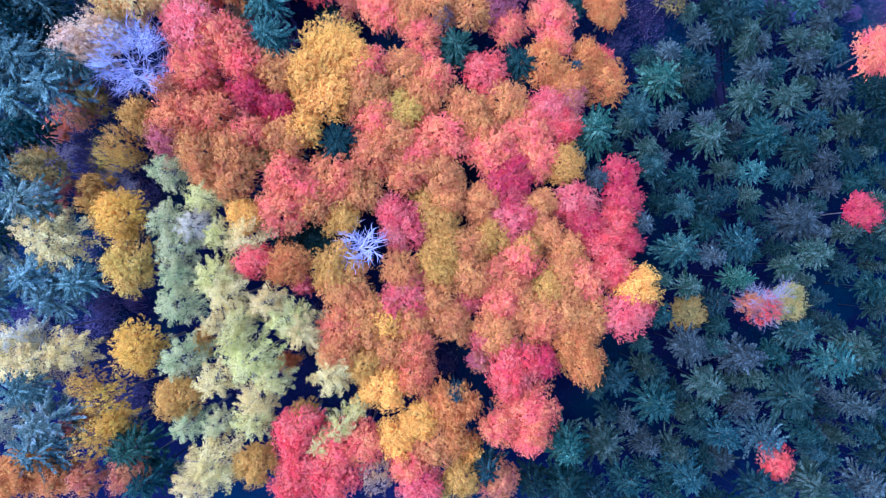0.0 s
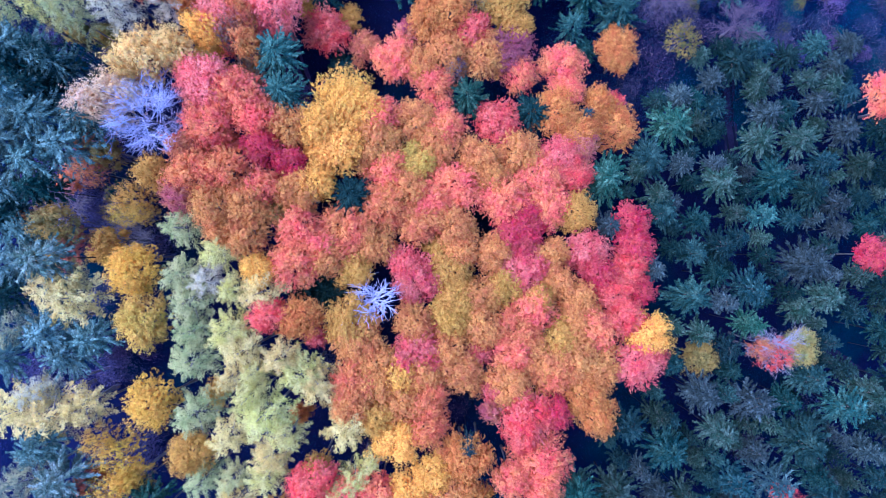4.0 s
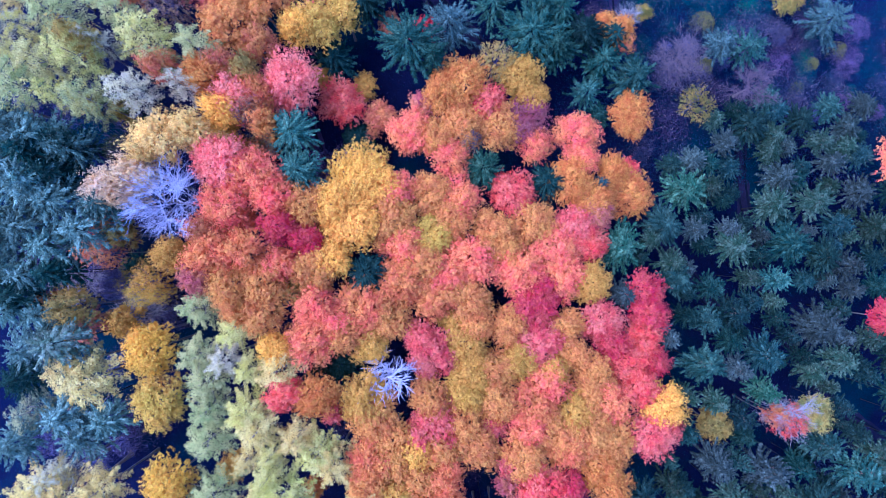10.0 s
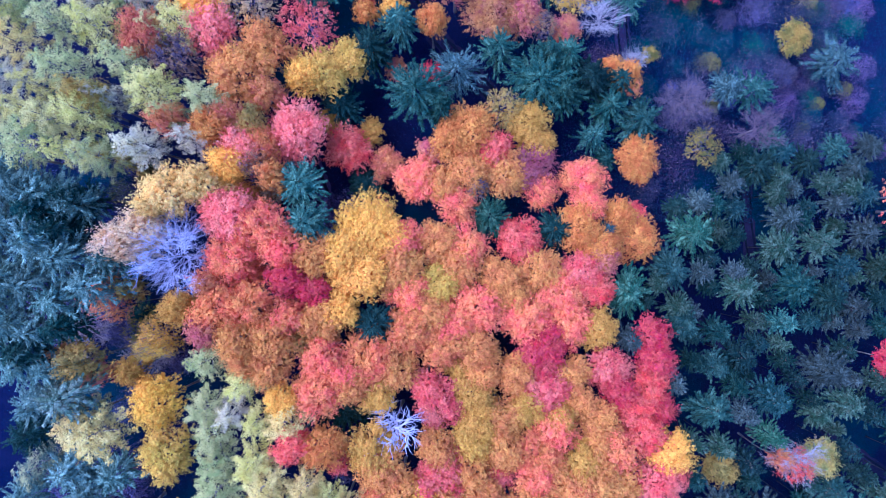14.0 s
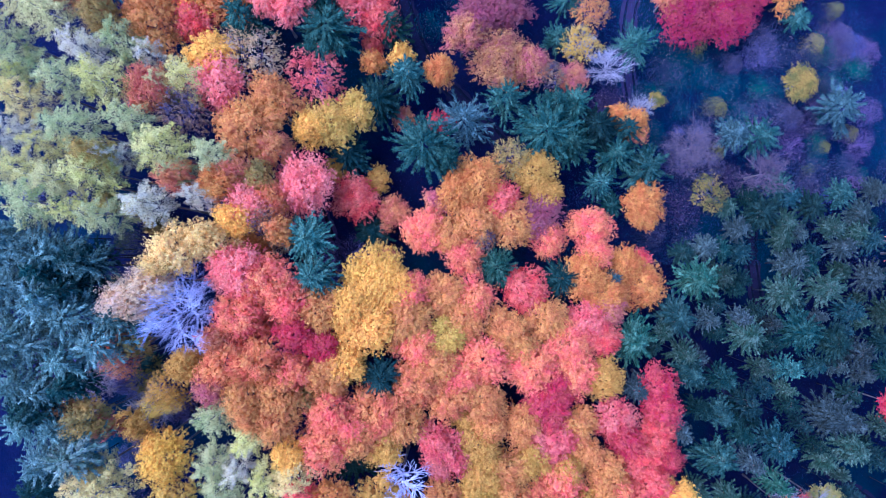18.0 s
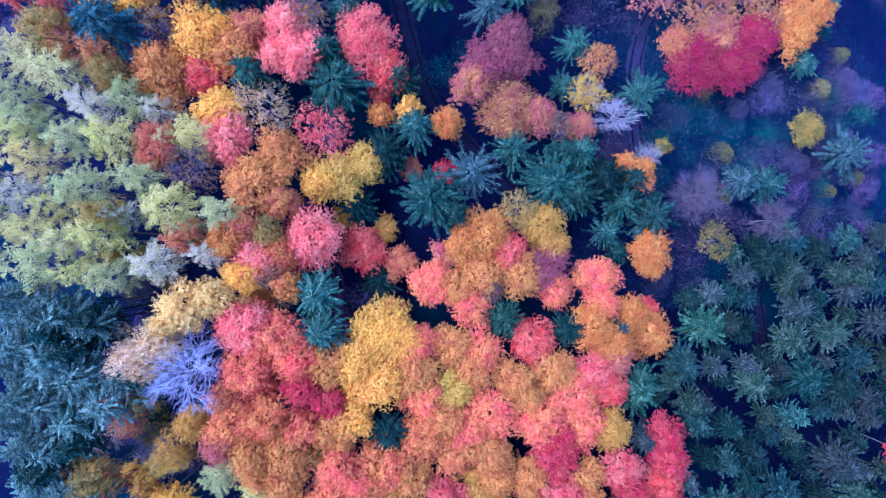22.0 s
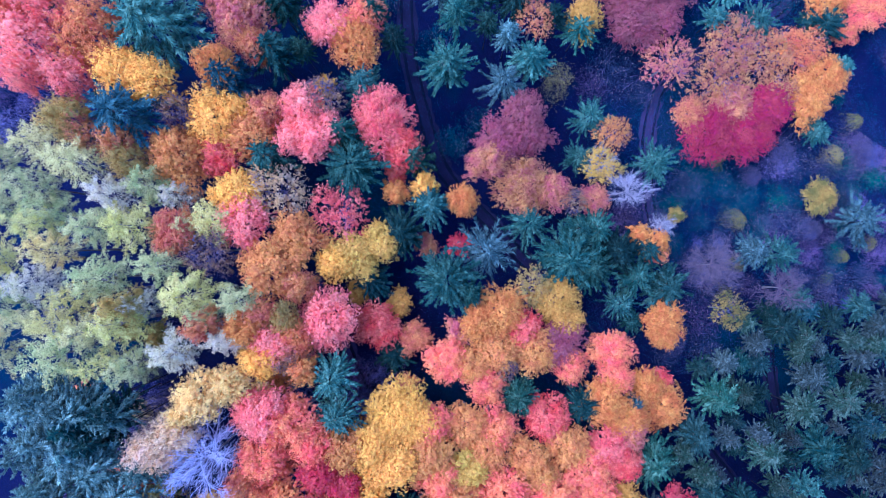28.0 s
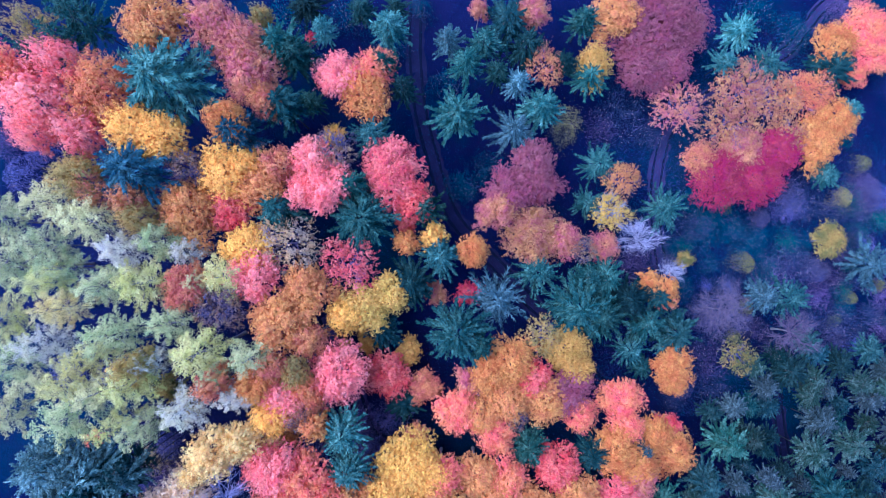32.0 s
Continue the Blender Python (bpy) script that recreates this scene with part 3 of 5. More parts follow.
TWIG_TONE = (0.16, 0.13, 0.24, 1)


def broadleaf(x, y, height, radius, tone):
    kit = "small_broadleaf" if radius < 2.0 else "large_broadleaf" if radius > 3.75 else "broadleaf"
    size = {"small_broadleaf": "small ", "large_broadleaf": "broad ", "broadleaf": ""}[kit]
    return plant(kit, "broadleaf_tree", x, y, height, radius, tone, f"{size}{TONES[tone][1]} broadleaf tree in full autumn leaf", "tree", "autumn broadleaf trees")


def sparse(x, y, height, radius, tone):
    return plant("sparse_broadleaf", "broadleaf_tree", x, y, height, radius, tone, f"half-bare {TONES[tone][1]} broadleaf tree with thin leaves", "tree", "autumn broadleaf trees")


def spruce(x, y, height, radius, tone):
    return plant("spruce", "spruce_tree", x, y, height, radius, tone, f"{TONES[tone][1]} spruce with a dense pointed crown", "tree", "conifers")


def open_spruce(x, y, height, radius, tone):
    return plant("open_spruce", "spruce_tree", x, y, height, radius, tone, f"{TONES[tone][1]} spruce with spreading star-shaped branches", "tree", "conifers")


def fir(x, y, height, radius, tone):
    return plant("fir", "fir_tree", x, y, height, radius, tone, f"large {TONES[tone][1]} fir with layered branches", "tree", "conifers")


def round_fir(x, y, height, radius, tone):
    return plant("feathery_fir" if tone in ("blue", "grey") else "round_fir", "fir_tree", x, y, height, radius, tone, f"{TONES[tone][1]} fir with a broad rounded crown", "tree", "conifers")


def pine(x, y, height, radius, tone):
    return plant("pine", "pine_tree", x, y, height, radius, tone, f"{TONES[tone][1]} pine with tufted open crown", "tree", "pines on the slope")


def bare(x, y, height, radius, tone):
    return plant("bare", "bare_tree", x, y, height, radius, tone, f"leafless tree with fine {TONES[tone][1]} twigs", "tree", "bare trees")


def snag(x, y, height, radius, tone):
    return plant("snag", "dead_tree", x, y, height, radius, tone, "dead bleached white tree with broken branches", "tree", "bare trees")


def shrub(x, y, height, radius, tone):
    return plant("shrub", "shrub", x, y, height, radius, tone, f"low sparse shrub with {TONES[tone][1]} leaves", "shrub", "undergrowth")


def undergrowth(seed, count):
    """Grass, bilberry and dry stalks that cover the floor in uneven patches."""
    rng = np.random.default_rng(seed)
    x, y = rng.uniform(-58, 64, count), rng.uniform(-34, 86, count)
    far = rng.random(count) < 0.62  # most of it in the open clearing on the east side
    x, y = np.where(far, rng.uniform(12, 76, count), x), np.where(far, rng.uniform(24, 82, count), y)
    patch = np.sin(x * 0.31 + 1.3 * np.sin(y * 0.19)) + np.sin(y * 0.27 + 1.7 * np.sin(x * 0.23)) + rng.normal(0, 0.8, count)
    keep = patch > np.where(far, -1.2, 0.2)
    x, y = x[keep], y[keep]
    n = len(x)
    z = np.array([gz(a, c) for a, c in zip(x, y)])
    p = np.stack([x, y, z + rng.uniform(0.03, 0.5, n)], 1)
    verts = cards(p, rng.normal(0, 0.5, (n, 3)) + np.array([0, 0, 0.9]), rng.normal(0, 1, (n, 3)), rng.uniform(0.10, 0.22, n), rng.uniform(0.045, 0.09, n))
    return card_mesh("undergrowth", verts, COVER)


def cover_material():
    """Blades and dry leaves: mostly dark blue-green and violet, a few pale ones."""
    m, t, out = shader("ground_cover")
    geo = t.nodes.new("ShaderNodeNewGeometry")
    where = t.nodes.new("ShaderNodeTexCoord").outputs["Object"]
    steps = t.nodes.new("ShaderNodeValToRGB")
    steps.color_ramp.interpolation = "CONSTANT"
    tones = ((0.0, (0.007, 0.038, 0.060)), (0.34, (0.013, 0.062, 0.090)), (0.52, (0.021, 0.028, 0.085)), (0.74, (0.046, 0.046, 0.135)), (0.93, (0.10, 0.07, 0.14)), (0.985, (0.24, 0.16, 0.15)))
    while len(steps.color_ramp.elements) < len(tones):
        steps.color_ramp.elements.new(0.5)
    for e, (at, c) in zip(steps.color_ramp.elements, tones):
        e.position, e.color = at, (*c, 1)
    drift = t.nodes.new("ShaderNodeMath")
    drift.operation = "MULTIPLY_ADD"
    t.links.new(ramp(t, noise_of(t, where, 0.07, 3.0), 0.38, 0.62), drift.inputs[0])
    drift.inputs[1].default_value = 0.42
    t.links.new(ramp(t, geo.outputs["Random Per Island"], 0, 1, 0.0, 0.58), drift.inputs[2])
    t.links.new(drift.outputs[0], steps.inputs[0])
    face = node(t, "ShaderNodeBsdfPrincipled", Roughness=0.8)
    face.inputs["Specular IOR Level"].default_value = 0.1
    t.links.new(steps.outputs[0], face.inputs["Base Color"])
    t.links.new(face.outputs[0], out.inputs["Surface"])
    return m


COVER = cover_material()
tagged(new("undergrowth", undergrowth(5, 290000)), "dark blue-green and violet undergrowth with dry leaves", "undergrowth", kind="stuff")

# ---- the forest: x, y, height, crown radius, colour ----
sparse(-51.1, 69.6, 19.6, 2.49, "olive")
spruce(-47.1, 71.2, 19.6, 2.56, "teal")
broadleaf(-39.6, 70.8, 18.4, 3.68, "tan")
broadleaf(-33.8, 71.1, 17.4, 3.24, "rose")
broadleaf(-30.2, 67.0, 16.9, 3.95, "rose")
broadleaf(-31.3, 69.8, 16.8, 2.94, "rose")
broadleaf(-29.6, 73.2, 13.4, 1.50, "olive")
spruce(-27.2, 69.9, 15.5, 2.93, "teal")
spruce(-26.8, 63.2, 15.9, 2.73, "dteal")
broadleaf(-28.4, 63.7, 16.4, 2.11, "rust")
broadleaf(-50.3, 62.1, 20.4, 3.74, "salmon")
broadleaf(-48.4, 66.2, 19.7, 2.42, "salmon")
spruce(-50.3, 66.8, 20.2, 1.50, "teal")
spruce(-48.2, 68.8, 19.7, 1.52, "teal")
broadleaf(-44.6, 63.5, 18.9, 4.10, "peach")
broadleaf(-46.0, 58.8, 19.4, 2.56, "salmon")
broadleaf(-50.1, 58.7, 20.2, 2.09, "salmon")
fir(-38.5, 64.7, 19.5, 5.38, "fir")
broadleaf(-41.2, 59.3, 18.4, 3.12, "gold")
broadleaf(-38.6, 58.7, 18.3, 2.82, "gold")
broadleaf(-32.3, 60.9, 17.4, 2.44, "orange")
spruce(-31.4, 59.9, 17.0, 2.55, "navy")
round_fir(-41.0, 55.2, 18.4, 3.97, "navy")
sparse(-36.3, 55.9, 17.0, 2.26, "lilac")
broadleaf(-32.6, 55.6, 16.4, 4.09, "gold")
broadleaf(-29.2, 53.9, 15.5, 3.00, "tan")
broadleaf(-27.4, 56.3, 15.7, 2.33, "rust")
broadleaf(-36.9, 51.3, 16.3, 3.77, "tan")
broadleaf(-32.4, 51.2, 14.5, 2.55, "red")
broadleaf(-46.3, 54.3, 19.1, 2.56, "olive")
sparse(-44.3, 53.0, 18.7, 2.11, "rust")
shrub(-61.1, 56.1, 3.0, 3.15, "heather")
shrub(-59.0, 59.0, 3.0, 2.82, "heather")
broadleaf(-40.9, 50.5, 18.1, 2.18, "olive")
broadleaf(-41.1, 52.2, 18.5, 1.73, "rust")
pine(-48.8, 51.8, 19.0, 2.59, "pale")
pine(-45.3, 50.1, 19.3, 2.82, "pale")
pine(-49.5, 47.5, 19.6, 2.32, "sage")
pine(-42.4, 46.8, 18.1, 2.28, "silver")
pine(-39.0, 48.0, 17.1, 2.46, "sage")
pine(-36.3, 46.9, 16.4, 1.87, "silver")
pine(-47.9, 45.0, 19.3, 2.10, "sage")
pine(-47.3, 41.1, 20.2, 2.29, "cream")
pine(-40.3, 43.5, 18.7, 2.74, "lime")
pine(-43.7, 43.3, 19.6, 2.34, "sage")
pine(-32.3, 44.2, 17.1, 2.60, "lime")
pine(-48.5, 37.5, 21.0, 2.37, "silver")
pine(-42.3, 38.1, 20.7, 2.75, "sage")
pine(-37.3, 39.4, 18.9, 2.26, "sage")
pine(-34.3, 36.4, 19.1, 2.97, "lime")
pine(-29.1, 35.7, 18.6, 2.30, "sage")
pine(-45.5, 33.9, 21.9, 2.00, "lime")
pine(-48.1, 33.9, 21.9, 1.88, "pale")
pine(-39.9, 33.7, 21.6, 2.48, "lime")
pine(-42.6, 32.9, 22.3, 2.11, "pale")
pine(-35.2, 30.6, 19.8, 2.46, "silver")
pine(-45.2, 30.6, 22.2, 2.98, "sage")
pine(-38.8, 29.4, 20.9, 2.06, "sage")
pine(-30.4, 31.7, 18.4, 2.05, "silver")
pine(-32.6, 34.1, 18.3, 1.69, "sage")
pine(-44.4, 36.4, 21.6, 1.57, "lime")
pine(-38.5, 35.5, 19.8, 1.64, "silver")
pine(-49.0, 43.6, 20.0, 1.96, "lime")
pine(-34.9, 43.6, 17.0, 1.48, "pale")
pine(-53.3, 45.2, 19.7, 2.65, "sage")
pine(-53.2, 39.9, 20.3, 2.61, "lime")
pine(-51.8, 35.4, 21.4, 2.56, "sage")
pine(-52.3, 30.8, 21.5, 2.55, "pale")
pine(-53.8, 50.0, 19.5, 2.66, "sage")
pine(-41.1, 29.7, 21.8, 1.68, "lime")
spruce(-27.4, 51.8, 15.2, 2.87, "teal")
broadleaf(-30.5, 47.2, 14.8, 3.02, "gold")
sparse(-26.4, 47.9, 14.8, 3.66, "taupe")
spruce(-25.7, 68.8, 15.2, 2.29, "teal")
broadleaf(-36.4, 43.1, 17.1, 2.68, "rust")
sparse(-32.8, 41.1, 16.8, 3.04, "lilac")
broadleaf(-29.7, 44.2, 15.2, 3.32, "salmon")
broadleaf(-26.6, 39.1, 15.4, 3.65, "tan")
broadleaf(-24.2, 42.4, 14.6, 3.25, "tan")
broadleaf(-24.9, 37.4, 12.9, 1.64, "red")
broadleaf(-39.5, 35.4, 21.3, 1.77, "olive")
broadleaf(-32.3, 33.3, 19.1, 1.83, "rust")
broadleaf(-28.6, 32.9, 17.7, 2.41, "orange")
broadleaf(-27.1, 34.1, 16.9, 2.25, "rust")
broadleaf(-25.0, 33.7, 16.1, 2.08, "olive")
broadleaf(-26.0, 31.1, 16.9, 2.58, "salmon")
broadleaf(-27.0, 29.4, 17.2, 2.30, "gold")
sparse(-24.3, 30.1, 16.5, 1.91, "rose")
broadleaf(-50.3, 24.2, 5.0, 1.33, "rust")
broadleaf(-32.7, 25.8, 19.1, 2.77, "butter")
broadleaf(-30.0, 26.7, 18.0, 2.64, "butter")
broadleaf(-33.9, 24.5, 19.1, 1.71, "butter")
spruce(-22.7, 72.1, 14.5, 1.51, "lteal")
broadleaf(-25.6, 73.7, 5.0, 0.93, "crimson")
broadleaf(-20.7, 66.9, 14.1, 3.05, "salmon")
broadleaf(-18.2, 65.2, 13.7, 3.36, "orange")
broadleaf(-17.0, 68.3, 13.4, 2.52, "coral")
spruce(-15.9, 68.7, 13.6, 1.89, "teal")
spruce(-13.7, 66.1, 13.3, 1.77, "dteal")
spruce(-23.8, 63.8, 14.9, 1.44, "green")
spruce(-15.4, 73.1, 13.8, 2.25, "lteal")
spruce(-8.4, 72.2, 12.6, 1.98, "ice")
spruce(-4.2, 72.2, 12.1, 2.19, "teal")
spruce(-6.3, 69.6, 12.3, 2.17, "teal")
spruce(-2.5, 68.7, 11.9, 1.59, "teal")
spruce(-7.3, 63.4, 12.7, 3.25, "teal")
spruce(0.0, 67.6, 11.5, 1.97, "ice")
spruce(2.9, 64.7, 11.1, 2.60, "lteal")
open_spruce(-0.4, 62.2, 10.8, 3.11, "ice")
spruce(-1.1, 75.2, 11.2, 3.38, "dteal")
spruce(1.0, 72.2, 10.9, 2.59, "dteal")
broadleaf(1.8, 76.5, 10.8, 2.24, "rose")
broadleaf(-4.7, 76.7, 10.0, 1.34, "rose")
sparse(3.5, 70.2, 10.3, 2.66, "rust")
spruce(5.8, 70.5, 10.5, 1.75, "dteal")
shrub(7.5, 64.5, 1.8, 3.07, "olive")
open_spruce(-17.2, 60.6, 13.3, 2.97, "lteal")
sparse(-21.3, 58.4, 14.7, 2.81, "lilac")
broadleaf(-22.2, 61.2, 8.0, 1.34, "gold")
broadleaf(-23.6, 56.8, 15.5, 3.11, "salmon")
broadleaf(-22.1, 54.1, 15.3, 3.12, "salmon")
broadleaf(-24.4, 54.0, 15.4, 2.41, "salmon")
broadleaf(-15.0, 57.0, 13.6, 3.37, "pink")
broadleaf(-14.6, 54.4, 13.4, 3.22, "pink")
broadleaf(-12.5, 52.9, 13.0, 2.54, "red")
broadleaf(-13.4, 50.6, 9.0, 1.48, "red")
round_fir(-18.1, 50.9, 13.8, 3.74, "teal")
spruce(-19.3, 54.5, 14.7, 2.07, "teal")
spruce(-11.2, 52.1, 13.0, 2.48, "green")
broadleaf(-13.1, 48.1, 10.8, 1.73, "orange")
broadleaf(-10.0, 48.9, 10.7, 1.89, "gold")
spruce(-9.2, 46.5, 12.8, 2.73, "lteal")
broadleaf(-5.4, 47.2, 12.4, 2.01, "orange")
broadleaf(2.0, 57.8, 10.9, 3.14, "mauve")
broadleaf(-0.8, 54.3, 11.4, 3.34, "mauve")
broadleaf(2.7, 55.0, 10.8, 2.84, "mauve")
broadleaf(-2.5, 52.2, 11.5, 2.64, "rose")
broadleaf(2.4, 49.3, 11.2, 3.88, "fawn")
broadleaf(5.8, 48.6, 10.9, 2.54, "rose")
sparse(7.9, 47.6, 10.5, 2.06, "lilac")
sparse(-19.7, 45.5, 13.6, 3.54, "pink")
broadleaf(-18.0, 40.5, 12.8, 3.08, "yellow")
broadleaf(-14.9, 42.2, 12.5, 2.55, "yellow")
broadleaf(-19.9, 39.8, 13.5, 2.34, "gold")
spruce(-12.5, 43.4, 12.8, 2.72, "dteal")
broadleaf(-9.8, 42.0, 8.0, 1.66, "rose")
broadleaf(-5.6, 41.9, 7.0, 1.85, "crimson")
open_spruce(-2.5, 41.4, 12.4, 3.63, "ice")
round_fir(-7.2, 37.9, 14.5, 3.74, "teal")
spruce(-4.4, 36.3, 14.3, 2.11, "teal")
open_spruce(2.8, 44.8, 10.9, 3.04, "lteal")
fir(7.5, 40.4, 11.8, 4.21, "teal")
spruce(9.0, 44.1, 11.2, 1.97, "teal")
spruce(-16.4, 37.7, 8.0, 2.58, "dteal")
broadleaf(-18.1, 35.9, 6.0, 1.68, "ochre")
broadleaf(-13.1, 34.5, 6.0, 1.93, "ochre")
broadleaf(-21.1, 35.4, 4.0, 0.78, "ochre")
broadleaf(-15.4, 32.2, 9.0, 2.97, "red")
broadleaf(-11.1, 30.7, 8.0, 2.25, "rust")
spruce(-13.6, 28.3, 6.0, 2.26, "dteal")
broadleaf(-20.7, 33.2, 14.9, 3.78, "salmon")
broadleaf(-23.6, 37.3, 14.8, 2.13, "rust")
shrub(-19.1, 25.3, 3.0, 2.90, "bramble")
broadleaf(-1.2, 34.1, 12.5, 3.45, "orange")
sparse(2.9, 36.9, 11.4, 2.74, "olive")
broadleaf(6.1, 35.3, 10.8, 2.97, "ochre")
broadleaf(7.4, 33.0, 10.4, 2.24, "ochre")
broadleaf(1.9, 32.1, 11.4, 2.63, "red")
broadleaf(-3.4, 33.0, 12.9, 2.56, "orange")
broadleaf(-5.7, 31.4, 10.7, 1.90, "rose")
broadleaf(-7.2, 28.1, 11.6, 3.03, "coral")
broadleaf(-4.1, 27.8, 11.6, 2.46, "tan")
broadleaf(-1.1, 29.6, 11.7, 3.05, "tan")
broadleaf(3.1, 29.3, 10.9, 3.26, "tan")
broadleaf(6.7, 30.0, 10.5, 3.15, "mauve")
broadleaf(8.0, 27.3, 10.5, 2.40, "coral")
sparse(-0.1, 27.6, 11.5, 1.85, "lilac")
broadleaf(-2.4, 25.3, 11.7, 2.46, "coral")
broadleaf(-12.0, 24.7, 8.0, 1.86, "rust")
broadleaf(17.5, 76.1, 8.9, 5.77, "mauve")
broadleaf(16.5, 71.3, 9.1, 3.96, "mauve")
broadleaf(21.3, 77.4, 8.4, 4.68, "mauve")
broadleaf(12.2, 77.4, 9.6, 3.51, "tan")
broadleaf(19.6, 71.2, 8.6, 3.34, "mauve")
broadleaf(9.8, 70.6, 9.7, 2.61, "ochre")
spruce(8.4, 76.1, 10.0, 2.27, "teal")
spruce(9.1, 69.0, 10.1, 2.52, "teal")
spruce(29.9, 76.3, 7.0, 2.60, "lteal")
spruce(27.9, 72.3, 7.5, 1.98, "lteal")
open_spruce(34.4, 72.6, 5.7, 3.24, "lteal")
broadleaf(44.5, 75.8, 5.7, 3.23, "orange")
broadleaf(49.6, 78.3, 4.8, 3.98, "coral")
broadleaf(50.7, 75.4, 4.7, 3.46, "coral")
spruce(43.9, 72.5, 5.8, 3.31, "dteal")
broadleaf(47.8, 72.1, 4.6, 2.06, "coral")
sparse(21.3, 66.0, 8.1, 3.62, "rose")
sparse(30.5, 68.5, 6.8, 4.47, "fawn")
sparse(34.6, 67.6, 6.1, 4.26, "fawn")
sparse(28.8, 63.6, 6.9, 4.03, "fawn")
sparse(38.7, 68.5, 6.0, 3.63, "peach")
sparse(41.6, 69.3, 5.8, 3.31, "peach")
broadleaf(44.6, 65.6, 5.7, 3.04, "orange")
broadleaf(41.1, 62.4, 5.9, 3.53, "orange")
sparse(37.5, 63.1, 6.1, 3.11, "fawn")
broadleaf(27.4, 57.3, 7.5, 4.08, "magenta")
broadleaf(32.4, 57.2, 6.9, 4.13, "magenta")
broadleaf(35.4, 60.7, 6.6, 3.66, "magenta")
broadleaf(30.3, 60.5, 6.9, 3.78, "rose")
broadleaf(24.5, 59.5, 7.1, 2.43, "rust")
spruce(46.5, 66.9, 6.1, 1.57, "lteal")
open_spruce(10.9, 58.5, 8.3, 2.67, "lteal")
sparse(13.8, 56.2, 8.2, 2.46, "tan")
sparse(12.5, 52.1, 8.1, 2.62, "yellow")
open_spruce(19.8, 52.9, 7.5, 3.15, "lteal")
bare(15.7, 49.1, 8.7, 2.61, "lav")
broadleaf(11.4, 47.7, 8.1, 2.18, "rose")
open_spruce(9.7, 53.6, 7.0, 2.13, "lteal")
shrub(49.9, 59.9, 3.0, 1.67, "straw")
spruce(43.6, 58.1, 4.2, 2.06, "lteal")
shrub(40.8, 55.1, 1.8, 4.77, "violet")
shrub(35.4, 52.2, 1.8, 1.90, "violet")
shrub(30.6, 54.6, 1.8, 1.74, "olive")
broadleaf(43.9, 49.1, 5.0, 2.45, "straw")
shrub(46.8, 55.1, 3.0, 1.98, "olive")
shrub(50.8, 55.2, 1.8, 4.01, "plum")
shrub(49.1, 49.6, 1.8, 2.39, "violet")
shrub(15.4, 66.3, 1.8, 4.65, "violet")
shrub(12.3, 63.9, 1.8, 3.09, "plum")
shrub(19.4, 63.3, 1.8, 3.11, "violet")
shrub(25.1, 50.9, 1.8, 2.65, "violet")
shrub(30.1, 51.0, 1.8, 3.46, "moss")
shrub(33.3, 47.9, 1.8, 3.15, "moss")
shrub(22.7, 47.8, 1.8, 2.33, "moss")
shrub(17.8, 46.2, 1.8, 3.24, "plum")
broadleaf(19.1, 42.4, 9.2, 2.18, "orange")
broadleaf(17.3, 43.6, 8.2, 1.57, "orange")
broadleaf(19.9, 41.1, 7.7, 1.59, "coral")
bare(20.8, 44.8, 6.4, 1.69, "lav")
spruce(11.2, 44.1, 10.9, 2.49, "teal")
spruce(14.2, 41.3, 10.5, 2.89, "dteal")
spruce(10.4, 39.3, 11.4, 3.10, "teal")
spruce(16.8, 38.3, 9.3, 2.94, "teal")
spruce(21.2, 36.7, 8.2, 3.15, "lteal")
spruce(18.3, 41.6, 9.6, 2.17, "dteal")
open_spruce(15.2, 34.7, 8.5, 2.33, "lteal")
broadleaf(21.1, 32.4, 7.4, 2.90, "orange")
broadleaf(21.2, 30.6, 7.7, 2.24, "orange")
spruce(38.4, 31.4, 6.8, 2.78, "dgreen")
spruce(51.3, 26.8, 7.0, 2.26, "slate")
spruce(42.8, 24.3, 8.8, 2.60, "slate")
spruce(41.0, 20.4, 10.1, 2.74, "leafgreen")
spruce(32.2, 22.6, 9.7, 2.23, "leafgreen")
spruce(28.7, 22.2, 9.8, 3.04, "green")
spruce(34.2, 20.9, 10.2, 1.23, "dteal")
spruce(25.2, 17.5, 10.7, 2.71, "dgreen")
spruce(29.9, 17.0, 11.1, 1.65, "slate")
spruce(34.7, 17.2, 11.1, 1.67, "slate")
spruce(35.4, 14.8, 11.6, 2.66, "leafgreen")
spruce(47.7, 21.0, 9.3, 2.91, "leafgreen")
spruce(51.1, 17.9, 9.8, 2.04, "deep")
spruce(43.2, 15.2, 11.2, 3.12, "dteal")
spruce(48.3, 13.6, 11.1, 2.58, "dgreen")
spruce(52.5, 12.0, 11.0, 2.31, "slate")
spruce(55.2, 22.4, 8.0, 2.50, "slate")
spruce(57.1, 17.5, 9.2, 2.48, "leafgreen")
spruce(37.1, 10.6, 12.5, 1.66, "leafgreen")
spruce(41.2, 10.3, 12.4, 2.01, "lteal")
spruce(31.5, 9.5, 12.6, 1.90, "dteal")
spruce(26.6, 10.5, 12.1, 2.14, "dgreen")
spruce(19.3, 8.8, 11.9, 1.88, "slate")
spruce(19.0, 14.9, 10.9, 3.17, "green")
spruce(23.2, 15.6, 11.0, 1.40, "leafgreen")
spruce(26.1, 12.8, 11.7, 1.94, "leafgreen")
spruce(34.4, 6.2, 13.3, 2.44, "deep")
spruce(27.8, 5.9, 13.0, 1.59, "dteal")
spruce(30.5, 5.3, 13.3, 1.93, "dgreen")
spruce(24.9, 3.3, 13.2, 1.99, "slate")
spruce(47.6, 3.8, 13.1, 3.58, "slate")
